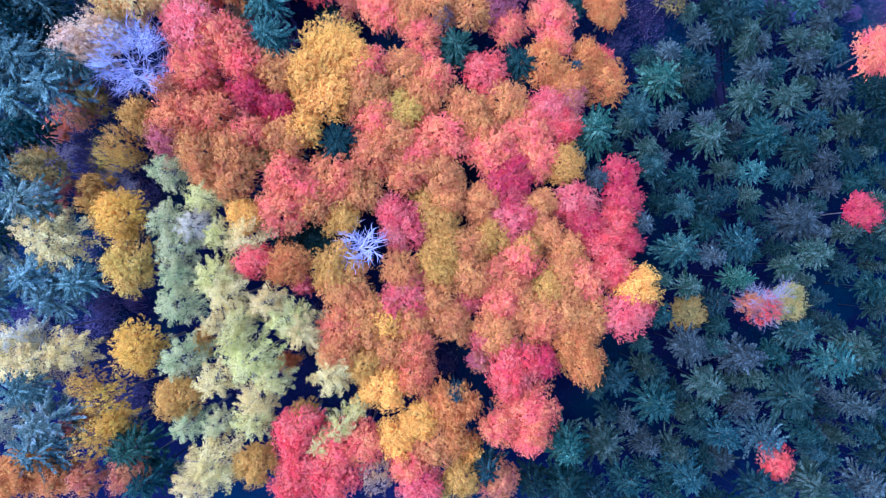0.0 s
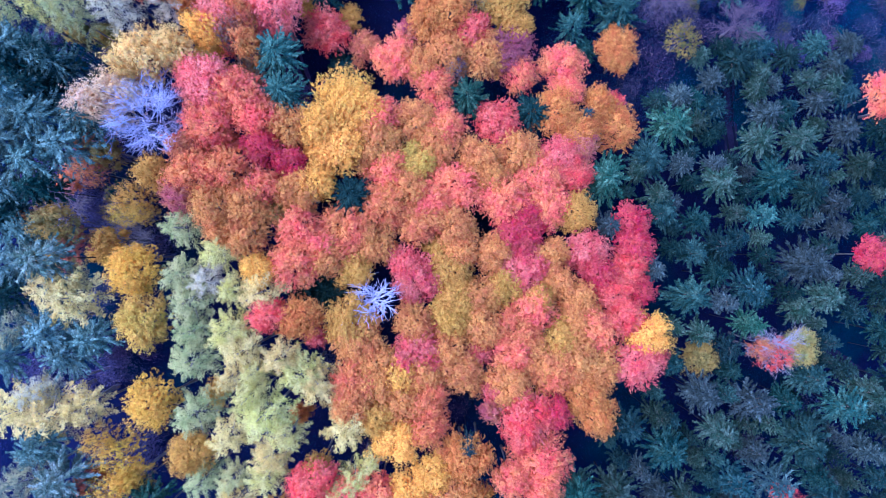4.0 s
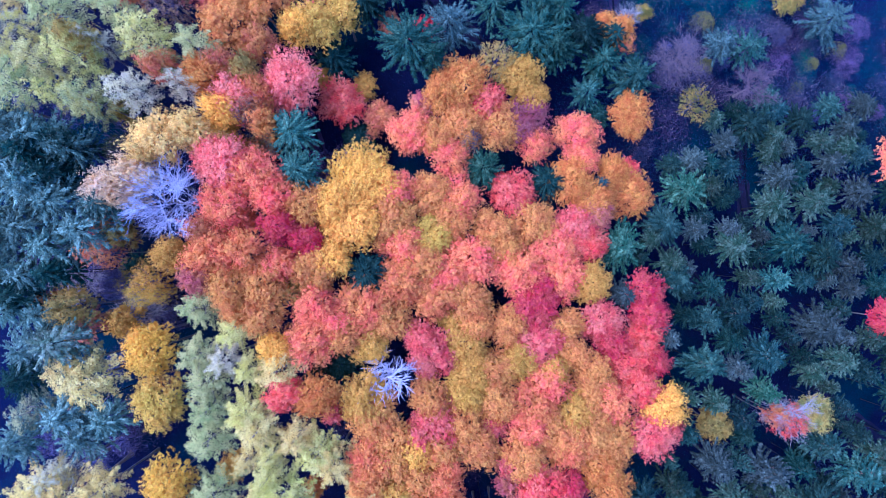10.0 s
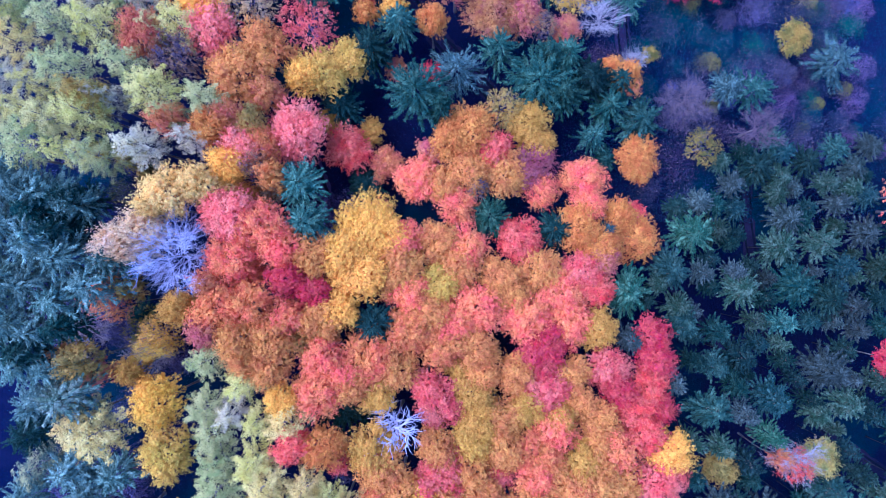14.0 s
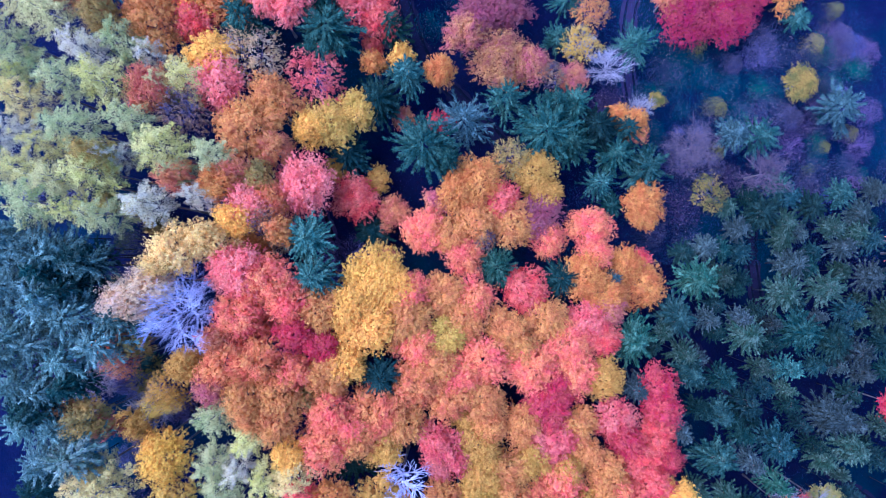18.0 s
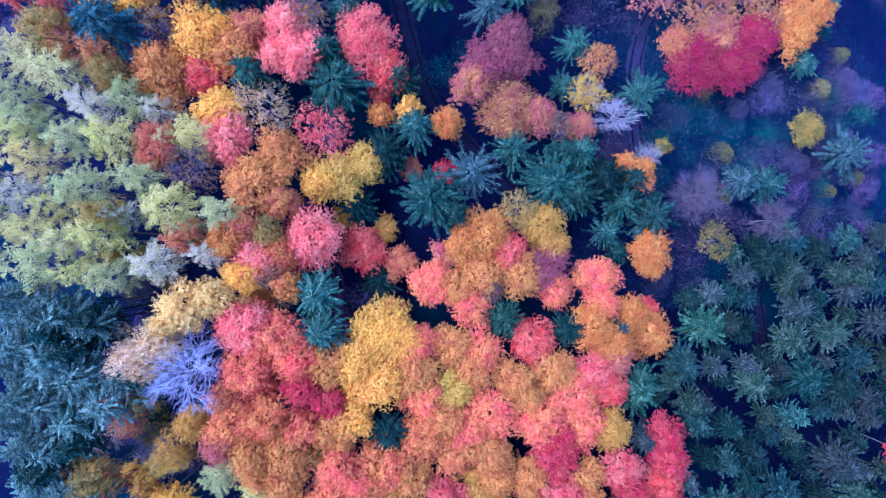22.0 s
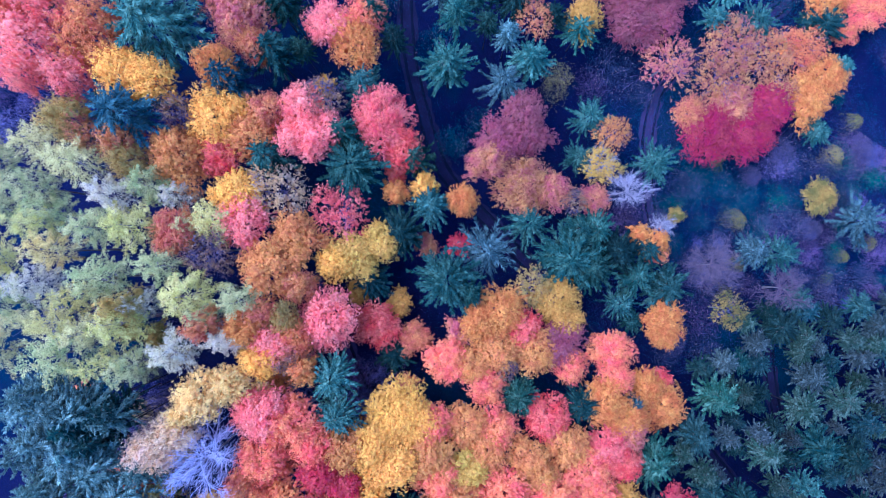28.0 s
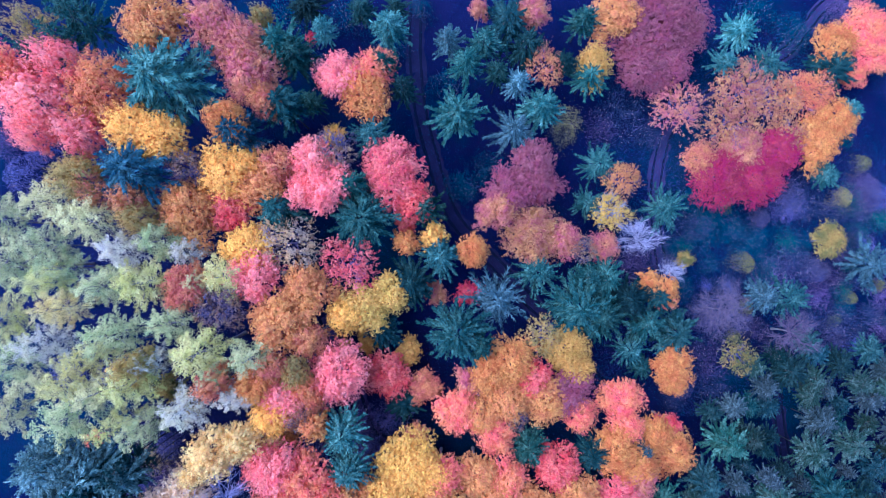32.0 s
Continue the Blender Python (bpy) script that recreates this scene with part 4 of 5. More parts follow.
spruce(50.1, -0.5, 13.5, 2.35, "leafgreen")
spruce(54.9, 2.3, 12.5, 2.17, "leafgreen")
spruce(38.7, 0.7, 14.1, 2.71, "deep")
spruce(33.5, 2.7, 13.8, 1.72, "dteal")
spruce(29.8, -0.0, 14.1, 2.64, "dgreen")
spruce(34.4, -0.9, 14.4, 1.92, "slate")
spruce(38.0, -3.8, 14.9, 1.93, "green")
spruce(31.0, -4.7, 14.8, 1.67, "leafgreen")
spruce(27.1, -3.8, 14.4, 1.66, "leafgreen")
spruce(34.5, -6.7, 15.3, 1.90, "deep")
spruce(26.6, -8.1, 14.9, 1.84, "dteal")
spruce(46.1, -10.7, 15.4, 2.48, "dgreen")
spruce(38.0, -13.6, 16.3, 2.93, "slate")
spruce(30.8, -12.2, 15.9, 2.57, "slate")
spruce(32.9, -16.8, 16.5, 2.31, "leafgreen")
spruce(24.9, -14.6, 14.2, 1.84, "leafgreen")
spruce(21.4, -16.0, 13.0, 2.31, "deep")
spruce(26.3, -19.0, 14.5, 2.83, "dteal")
spruce(18.7, -17.3, 12.2, 1.23, "dgreen")
spruce(22.8, -21.4, 13.3, 1.54, "slate")
spruce(25.2, -24.1, 14.0, 1.84, "slate")
spruce(19.5, -23.6, 12.2, 2.83, "leafgreen")
spruce(28.5, -24.7, 15.0, 2.15, "leafgreen")
spruce(34.7, -23.0, 16.7, 2.56, "deep")
spruce(45.9, -23.0, 17.2, 1.89, "dteal")
spruce(44.3, -18.7, 16.7, 3.48, "dgreen")
spruce(51.5, -14.8, 15.5, 3.15, "lteal")
spruce(53.5, -20.4, 16.1, 2.27, "slate")
spruce(54.7, -13.3, 14.9, 2.75, "leafgreen")
spruce(14.9, -23.0, 11.0, 2.39, "leafgreen")
spruce(17.3, 32.1, 5.4, 1.68, "dteal")
broadleaf(13.3, 29.1, 9.7, 3.07, "coral")
broadleaf(14.0, 25.6, 10.0, 2.44, "coral")
broadleaf(12.2, 22.9, 10.7, 3.18, "orange")
broadleaf(15.3, 20.7, 10.7, 3.04, "orange")
broadleaf(20.4, 21.8, 9.1, 3.49, "orange")
broadleaf(18.2, 24.4, 9.6, 2.33, "orange")
spruce(16.4, 22.6, 10.5, 1.08, "ice")
broadleaf(20.6, 24.9, 7.9, 1.76, "red")
shrub(23.3, 27.0, 1.8, 2.62, "violet")
shrub(32.8, 45.9, 3.0, 2.02, "straw")
shrub(29.0, 39.3, 1.8, 4.67, "violet")
shrub(32.7, 39.8, 3.5, 1.85, "straw")
shrub(31.3, 35.7, 3.5, 1.39, "straw")
sparse(30.3, 33.6, 7.8, 2.55, "bush")
shrub(27.8, 32.3, 1.8, 4.35, "plum")
shrub(29.5, 27.6, 1.8, 3.73, "violet")
shrub(39.8, 45.6, 1.8, 4.11, "violet")
shrub(45.8, 44.0, 1.8, 3.18, "plum")
shrub(35.7, 44.0, 1.8, 3.15, "moss")
shrub(44.4, 44.8, 3.0, 1.73, "lilac")
spruce(33.6, 41.5, 7.0, 2.30, "ice")
open_spruce(37.3, 41.2, 8.1, 3.02, "lteal")
shrub(42.4, 37.6, 1.8, 3.33, "violet")
shrub(48.2, 37.5, 1.8, 3.50, "violet")
shrub(49.4, 40.9, 2.5, 1.27, "straw")
shrub(53.0, 42.9, 2.5, 1.59, "straw")
open_spruce(49.3, 45.7, 6.6, 3.62, "ice")
spruce(41.0, 35.1, 6.3, 1.98, "lteal")
shrub(-62.5, 60.0, 3.0, 2.80, "bramble")
broadleaf(-52.7, 64.4, 20.5, 2.98, "coral")
shrub(-44.9, 20.9, 1.8, 2.82, "olive")
shrub(-46.0, 18.5, 3.0, 2.80, "heather")
shrub(-42.7, 22.6, 3.0, 2.25, "heather")
shrub(-30.5, 24.9, 3.0, 2.15, "bramble")
shrub(-19.1, 22.0, 3.0, 2.61, "heather")
round_fir(-47.0, 25.9, 21.3, 2.97, "blue")
round_fir(-42.6, 25.2, 21.0, 2.73, "blue")
round_fir(-40.2, 24.5, 20.3, 2.20, "blue")
shrub(0.4, -14.7, 1.8, 2.52, "plum")
shrub(-10.4, -20.1, 3.0, 2.16, "bramble")
shrub(-20.2, -29.0, 3.0, 2.13, "bramble")
shrub(-24.4, -17.7, 3.0, 2.13, "heather")
shrub(-16.5, -8.6, 3.0, 1.73, "heather")
round_fir(-44.1, 20.8, 19.5, 3.06, "blue")
round_fir(-44.9, 16.6, 18.8, 3.10, "blue")
round_fir(-44.8, 11.8, 18.1, 2.56, "blue")
pine(-45.5, -2.2, 16.8, 2.49, "blue")
pine(-44.2, -17.7, 17.4, 2.43, "blue")
pine(-45.1, -10.6, 16.8, 2.98, "cream")
broadleaf(-43.9, -23.0, 17.4, 2.42, "orange")
spruce(61.6, 20.2, 10.8, 2.42, "dteal")
spruce(61.2, 3.1, 12.3, 2.81, "leafgreen")
spruce(60.4, -12.1, 13.2, 2.78, "deep")
spruce(61.0, -18.8, 13.3, 2.78, "slate")
spruce(59.9, -26.3, 13.5, 2.76, "dgreen")
round_fir(-42.0, 19.1, 18.8, 2.93, "blue")
round_fir(-39.7, 16.4, 17.9, 3.16, "blue")
round_fir(-42.7, 14.9, 18.1, 2.85, "blue")
round_fir(-37.7, 19.1, 18.5, 2.40, "blue")
spruce(-43.5, 24.0, 20.9, 2.71, "dteal")
broadleaf(-37.5, 20.7, 18.9, 2.57, "beige")
broadleaf(-35.3, 22.1, 18.7, 2.71, "beige")
broadleaf(-36.0, 20.2, 18.5, 2.09, "beige")
bare(-32.1, 19.3, 19.0, 4.30, "bone")
broadleaf(-26.6, 23.5, 17.2, 3.22, "salmon")
broadleaf(-23.6, 22.4, 16.7, 3.26, "coral")
broadleaf(-28.0, 24.4, 17.4, 2.42, "salmon")
broadleaf(-26.5, 19.0, 17.5, 3.08, "coral")
broadleaf(-28.7, 16.5, 17.9, 1.88, "rust")
broadleaf(-25.0, 17.6, 14.7, 1.73, "coral")
broadleaf(-21.6, 20.3, 16.2, 2.75, "coral")
broadleaf(-21.1, 16.7, 16.0, 2.36, "crimson")
broadleaf(-18.3, 15.3, 15.4, 2.11, "crimson")
broadleaf(-27.8, 14.0, 17.9, 3.16, "peach")
broadleaf(-24.6, 14.0, 17.7, 2.94, "peach")
broadleaf(-29.4, 11.5, 17.6, 2.14, "rose")
broadleaf(-22.5, 10.7, 16.9, 2.84, "tan")
broadleaf(-25.7, 10.6, 17.4, 2.80, "tan")
broadleaf(-20.9, 12.8, 16.3, 2.28, "coral")
broadleaf(-17.7, 12.1, 15.4, 2.78, "tan")
broadleaf(-19.8, 9.9, 13.7, 1.76, "olive")
broadleaf(-22.7, 7.7, 16.3, 2.92, "tan")
broadleaf(-25.2, 8.2, 16.6, 2.04, "tan")
broadleaf(-31.8, 13.7, 17.7, 2.19, "ochre")
sparse(-34.2, 11.1, 16.7, 2.11, "ochre")
sparse(-35.2, 9.8, 16.2, 1.49, "yellow")
sparse(-33.4, 9.6, 16.2, 1.25, "yellow")
broadleaf(-37.7, 6.9, 14.1, 1.70, "ochre")
broadleaf(-37.4, 15.9, 15.2, 1.61, "olive")
sparse(-38.4, 14.1, 17.4, 1.58, "rust")
shrub(-48.4, 14.0, 3.0, 3.49, "heather")
shrub(-39.7, 9.2, 3.0, 3.52, "heather")
shrub(-53.2, 13.3, 3.0, 2.79, "bramble")
shrub(-45.7, 12.0, 3.0, 3.08, "heather")
shrub(-50.4, 15.4, 3.0, 2.79, "heather")
shrub(-42.3, 18.3, 3.0, 2.80, "bramble")
broadleaf(-41.7, 8.5, 17.5, 2.23, "olive")
broadleaf(-44.4, 9.0, 15.1, 1.27, "rust")
broadleaf(-40.6, 6.8, 14.7, 1.29, "rose")
broadleaf(-34.6, 3.5, 15.4, 2.95, "amber")
broadleaf(-36.0, 4.9, 13.6, 1.72, "gold")
broadleaf(-33.5, -1.9, 15.5, 3.05, "yellow")
round_fir(-42.3, 4.9, 17.4, 3.48, "grey")
pine(-40.2, 0.9, 17.3, 3.50, "cream")
pine(-41.7, 2.3, 17.4, 2.39, "cream")
pine(-29.2, 8.2, 16.4, 2.36, "sage")
pine(-25.6, 5.7, 15.9, 2.38, "lime")
pine(-29.6, 3.0, 14.9, 2.40, "sage")
pine(-26.9, 2.4, 15.3, 2.07, "silver")
pine(-28.7, 0.1, 15.0, 2.61, "sage")
pine(-24.2, 1.5, 15.6, 1.87, "lime")
broadleaf(-21.6, 3.6, 15.5, 2.09, "gold")
pine(-21.1, 1.3, 15.4, 2.82, "cream")
broadleaf(-17.4, 8.2, 15.5, 2.79, "coral")
broadleaf(-17.8, 4.3, 15.4, 3.06, "coral")
broadleaf(-15.7, 6.4, 15.1, 2.54, "coral")
spruce(-18.0, 1.1, 8.0, 2.50, "dteal")
broadleaf(-12.9, 22.3, 13.6, 4.03, "gold")
broadleaf(-10.3, 21.5, 13.1, 3.22, "gold")
broadleaf(-15.3, 19.5, 14.8, 3.11, "gold")
broadleaf(-18.3, 19.3, 15.5, 2.66, "tan")
broadleaf(-13.3, 17.6, 14.3, 3.69, "gold")
broadleaf(-8.9, 21.0, 12.9, 2.81, "coral")
broadleaf(-9.1, 17.8, 13.3, 3.35, "tan")
broadleaf(-7.8, 15.2, 13.4, 2.50, "coral")
broadleaf(-4.7, 20.9, 12.2, 3.15, "tan")
broadleaf(-1.4, 20.4, 12.1, 2.88, "coral")
broadleaf(-2.3, 17.8, 12.6, 3.15, "tan")
broadleaf(-4.4, 16.1, 13.0, 2.68, "yellow")
round_fir(1.4, 24.0, 11.6, 2.45, "green")
round_fir(9.3, 22.6, 10.7, 2.37, "dteal")
broadleaf(5.0, 21.2, 11.5, 3.10, "red")
broadleaf(7.5, 17.6, 11.6, 3.12, "tan")
broadleaf(2.4, 16.7, 12.2, 2.90, "tan")
broadleaf(4.4, 14.4, 12.1, 2.18, "tan")
broadleaf(12.7, 17.2, 10.9, 2.86, "pink")
broadleaf(15.7, 18.7, 10.8, 2.28, "rose")
broadleaf(14.8, 15.2, 11.0, 2.57, "red")
broadleaf(10.3, 14.3, 11.4, 3.59, "coral")
broadleaf(5.7, 11.9, 12.1, 3.36, "coral")
broadleaf(11.2, 11.4, 11.8, 3.43, "coral")
broadleaf(8.5, 9.0, 12.1, 2.63, "crimson")
broadleaf(14.7, 10.3, 11.7, 2.85, "ochre")
broadleaf(-0.3, 12.8, 12.9, 3.59, "coral")
broadleaf(-2.8, 11.6, 13.2, 2.83, "coral")
broadleaf(-6.0, 12.8, 13.3, 3.15, "tan")
broadleaf(-8.1, 10.8, 13.8, 3.05, "peach")
broadleaf(-4.1, 9.0, 13.2, 3.09, "peach")
broadleaf(-0.3, 8.5, 13.0, 3.13, "tan")
broadleaf(0.5, 5.7, 12.9, 2.55, "tan")
round_fir(-11.7, 11.9, 14.4, 2.41, "dteal")
broadleaf(-15.5, 13.4, 15.0, 2.41, "gold")
broadleaf(-12.1, 7.7, 14.4, 3.69, "peach")
broadleaf(-14.1, 5.0, 14.8, 2.70, "tan")
broadleaf(-9.5, 6.3, 14.1, 2.75, "tan")
broadleaf(-11.4, 3.8, 14.2, 2.39, "ochre")
broadleaf(-4.6, 2.5, 13.5, 3.22, "pink")
broadleaf(-5.9, 4.5, 13.6, 2.22, "pink")
broadleaf(-0.8, 3.3, 13.0, 2.82, "ochre")
broadleaf(-2.1, 6.0, 11.1, 1.87, "ochre")
broadleaf(7.3, 7.0, 12.4, 3.05, "crimson")
broadleaf(8.0, 3.4, 12.8, 3.48, "pink")
broadleaf(11.4, 5.2, 12.6, 2.48, "tan")
broadleaf(11.9, 2.2, 13.1, 2.54, "tan")
broadleaf(4.4, 5.3, 12.8, 2.58, "tan")
broadleaf(16.0, 5.5, 12.9, 3.12, "pink")
broadleaf(17.5, 2.6, 13.7, 2.58, "crimson")
broadleaf(5.6, 1.2, 13.1, 2.42, "ochre")
snag(-9.3, 0.1, 14.1, 3.23, "bone")
spruce(-15.4, 0.9, 8.0, 3.15, "dteal")
broadleaf(3.0, 0.6, 12.9, 2.69, "tan")
broadleaf(-0.1, 0.3, 13.1, 2.82, "ochre")
broadleaf(14.3, 0.1, 13.7, 2.61, "tan")
broadleaf(9.8, 0.2, 13.4, 2.15, "ochre")
spruce(41.5, 27.7, 7.3, 1.98, "leafgreen")
spruce(44.0, 28.5, 7.3, 1.60, "slate")
spruce(52.0, 6.0, 9.3, 1.98, "dgreen")
spruce(57.7, 13.1, 8.1, 2.02, "deep")
spruce(58.4, 9.2, 8.2, 2.02, "dteal")
spruce(59.1, 22.4, 10.8, 2.29, "dteal")
spruce(52.6, 28.8, 7.2, 2.00, "leafgreen")
spruce(59.0, 16.6, 11.8, 1.78, "dteal")
spruce(45.3, 24.0, 7.7, 1.98, "dteal")
broadleaf(59.3, 27.4, 10.1, 3.36, "coral")
broadleaf(61.3, 25.8, 10.0, 2.87, "coral")
broadleaf(56.8, 5.0, 13.2, 2.64, "crimson")
broadleaf(21.9, 9.1, 12.6, 2.74, "crimson")
broadleaf(22.3, 6.3, 13.1, 2.58, "crimson")
broadleaf(21.2, 3.3, 13.5, 2.85, "red")
broadleaf(19.2, 0.6, 14.2, 2.95, "red")
broadleaf(22.7, 0.7, 14.1, 2.08, "crimson")
round_fir(-42.6, -2.8, 16.0, 3.08, "blue")
round_fir(-41.0, -5.2, 15.1, 2.87, "blue")
round_fir(-38.4, -3.5, 15.0, 2.52, "blue")
pine(-42.3, -11.3, 16.4, 3.50, "cream")
pine(-43.5, -9.0, 16.0, 2.00, "silver")
pine(-39.1, -10.8, 15.9, 2.44, "cream")
shrub(-42.0, -9.0, 3.0, 2.92, "heather")
shrub(-50.0, -8.9, 3.0, 2.90, "heather")
shrub(-41.5, -6.9, 3.0, 2.38, "bramble")
shrub(-45.4, -11.0, 3.0, 2.77, "heather")
shrub(-43.7, 0.1, 3.0, 2.10, "heather")
shrub(-38.2, -6.2, 3.0, 2.11, "bramble")
round_fir(-40.2, -17.5, 16.8, 3.47, "grey")
round_fir(-40.8, -20.5, 16.9, 3.16, "blue")
round_fir(-42.3, -14.0, 17.0, 2.57, "blue")
broadleaf(-32.8, -10.7, 15.0, 2.95, "amber")
sparse(-35.8, -15.9, 15.5, 2.62, "amber")
sparse(-36.5, -19.8, 15.6, 2.73, "amber")
sparse(-37.3, -14.1, 15.9, 1.72, "amber")
broadleaf(-34.6, -18.4, 15.4, 1.90, "amber")
broadleaf(-38.9, -18.6, 14.0, 1.67, "rust")
broadleaf(-28.3, -16.0, 15.7, 2.57, "ochre")
shrub(-37.8, -18.0, 3.0, 3.06, "heather")
sparse(-36.7, -21.2, 7.0, 1.83, "ochre")
round_fir(-32.6, -20.9, 15.5, 2.86, "green")
spruce(-31.1, -24.2, 16.0, 2.48, "dteal")
broadleaf(-33.0, -23.5, 15.8, 2.27, "rust")
broadleaf(-36.9, -23.8, 16.4, 1.86, "rust")
broadleaf(-41.9, -22.2, 17.0, 2.81, "orange")
broadleaf(-39.8, -23.4, 16.8, 2.09, "tan")
pine(-28.4, -5.9, 15.4, 2.70, "sage")
pine(-24.4, -2.9, 15.8, 2.59, "lime")
pine(-28.5, -2.9, 15.2, 2.18, "sage")
pine(-28.0, -11.8, 15.5, 2.85, "sage")
pine(-22.9, -4.9, 16.5, 2.62, "cream")
pine(-24.0, -7.9, 17.2, 1.49, "cream")
pine(-21.3, -7.2, 17.7, 1.60, "lime")
pine(-20.1, -11.3, 18.7, 3.08, "lime")
pine(-21.6, -9.5, 18.5, 1.98, "lime")
pine(-17.9, -13.6, 17.9, 2.11, "lime")
pine(-19.0, -5.8, 16.6, 2.21, "cream")
broadleaf(-27.7, -10.9, 9.0, 1.85, "ochre")
pine(-24.0, -13.9, 17.5, 2.29, "cream")
pine(-27.2, -18.7, 15.6, 2.16, "sage")
pine(-24.1, -18.8, 15.3, 1.75, "pale")
pine(-20.3, -18.3, 15.9, 2.38, "lime")
pine(-19.8, -16.0, 17.2, 2.19, "cream")
pine(-24.7, -23.2, 15.1, 3.50, "cream")
pine(-26.6, -24.7, 15.5, 2.78, "cream")
broadleaf(-20.5, -23.2, 14.7, 2.63, "ochre")
pine(-16.8, -7.6, 16.7, 2.59, "lime")
pine(-15.0, -8.8, 16.3, 2.52, "cream")
broadleaf(-18.1, -13.3, 9.0, 1.43, "orange")
broadleaf(-17.1, -1.7, 15.1, 2.79, "orange")
broadleaf(-15.6, -3.9, 12.7, 1.51, "pink")
broadleaf(-20.4, -1.2, 15.7, 2.22, "red")
broadleaf(-15.7, -19.7, 15.4, 2.95, "red")
broadleaf(-15.0, -23.4, 15.0, 3.31, "red")
broadleaf(-15.5, -18.2, 13.4, 1.75, "ochre")
broadleaf(-12.0, -2.4, 14.7, 3.12, "ochre")
broadleaf(-10.6, -5.0, 14.7, 3.40, "tan")
broadleaf(-8.9, -7.3, 14.6, 2.71, "tan")
broadleaf(-4.7, -2.5, 13.5, 2.78, "tan")
broadleaf(-4.0, -5.6, 13.7, 2.91, "pink")
broadleaf(-5.8, -6.5, 14.0, 1.91, "pink")
broadleaf(-2.7, -3.8, 11.5, 1.85, "pink")
broadleaf(-0.3, -1.9, 13.4, 2.95, "ochre")
broadleaf(3.1, -3.1, 13.3, 2.96, "tan")
broadleaf(-0.9, -5.6, 13.7, 2.50, "tan")
broadleaf(0.4, -8.3, 14.0, 2.91, "tan")
broadleaf(2.7, -6.4, 11.9, 1.86, "pink")
broadleaf(-8.8, -9.3, 14.8, 2.70, "tan")
broadleaf(-6.2, -8.3, 14.4, 2.87, "gold")
broadleaf(-11.2, -9.2, 15.1, 2.94, "peach")
broadleaf(-11.6, -11.4, 15.6, 2.37, "tan")
broadleaf(-3.9, -8.1, 14.1, 2.89, "tan")
broadleaf(-3.2, -11.3, 14.5, 2.74, "peach")
broadleaf(-6.4, -11.8, 14.7, 2.71, "tan")
pine(-11.9, -13.4, 15.8, 2.84, "cream")
broadleaf(-6.5, -15.3, 14.7, 3.04, "gold")
broadleaf(-3.2, -14.3, 14.9, 2.45, "peach")
broadleaf(-8.8, -12.7, 14.9, 2.41, "ochre")
broadleaf(7.5, -3.8, 13.7, 3.13, "peach")
broadleaf(9.0, -1.2, 13.6, 3.16, "coral")
broadleaf(6.8, -6.3, 13.9, 2.53, "coral")
broadleaf(10.1, -7.4, 14.4, 3.40, "tan")
broadleaf(6.1, -9.5, 14.6, 2.94, "tan")
broadleaf(12.1, -5.1, 14.4, 2.85, "ochre")
broadleaf(11.6, -8.6, 14.7, 2.54, "peach")
broadleaf(4.3, -10.3, 12.5, 1.85, "pink")
broadleaf(4.3, -12.8, 12.8, 1.70, "rose")
broadleaf(14.8, -2.2, 14.2, 2.60, "tan")
broadleaf(16.5, -3.9, 14.6, 3.19, "coral")
broadleaf(14.0, -7.7, 14.9, 3.29, "tan")
broadleaf(16.9, -8.4, 15.0, 3.31, "tan")
broadleaf(15.3, -11.0, 15.1, 3.14, "orange")
broadleaf(16.6, -13.4, 15.1, 2.86, "orange")
broadleaf(14.1, -5.1, 14.6, 2.87, "tan")
broadleaf(8.3, -13.6, 15.1, 3.50, "red")
broadleaf(11.5, -13.0, 14.8, 2.24, "crimson")
broadleaf(7.6, -15.6, 15.2, 2.07, "red")
broadleaf(9.6, -19.1, 15.1, 4.21, "coral")
broadleaf(6.3, -20.5, 15.3, 2.47, "coral")
broadleaf(9.8, -21.7, 15.0, 2.36, "coral")
broadleaf(0.7, -17.9, 15.4, 2.86, "orange")
broadleaf(2.8, -17.4, 15.3, 1.90, "orange")
spruce(1.4, -16.3, 15.4, 1.32, "ice")
broadleaf(-1.2, -17.4, 13.0, 1.82, "tan")
pine(-11.1, -19.3, 15.1, 2.33, "lime")
pine(-13.1, -20.9, 15.0, 1.89, "lime")
pine(-9.2, -17.4, 15.1, 1.38, "lime")
broadleaf(-5.1, -21.0, 15.0, 2.69, "gold")
broadleaf(-2.4, -19.3, 15.0, 2.43, "gold")
broadleaf(-0.9, -21.8, 15.2, 2.99, "tan")
broadleaf(-3.9, -23.9, 15.1, 2.42, "coral")
broadleaf(1.3, -21.8, 15.4, 2.17, "orange")
broadleaf(-8.7, -21.2, 15.0, 2.80, "coral")
broadleaf(-11.7, -21.6, 14.9, 2.78, "coral")
broadleaf(-12.7, -24.8, 15.0, 4.00, "red")
broadleaf(-16.4, -25.4, 14.9, 2.64, "red")
sparse(-7.2, -24.9, 14.8, 2.36, "taupe")
broadleaf(-2.7, -26.2, 15.1, 2.84, "pink")
broadleaf(2.2, -25.6, 15.1, 2.45, "ochre")
broadleaf(3.1, -23.0, 13.2, 1.82, "gold")
spruce(4.9, -24.6, 15.5, 2.19, "deep")
broadleaf(6.3, -26.1, 15.2, 2.47, "rust")
broadleaf(0.3, -27.3, 12.7, 1.53, "olive")
broadleaf(20.4, -2.5, 15.0, 2.93, "red")
broadleaf(23.3, -4.6, 15.3, 3.10, "gold")
broadleaf(21.7, -8.0, 15.3, 3.36, "pink")
broadleaf(24.7, -7.1, 13.7, 1.96, "pink")
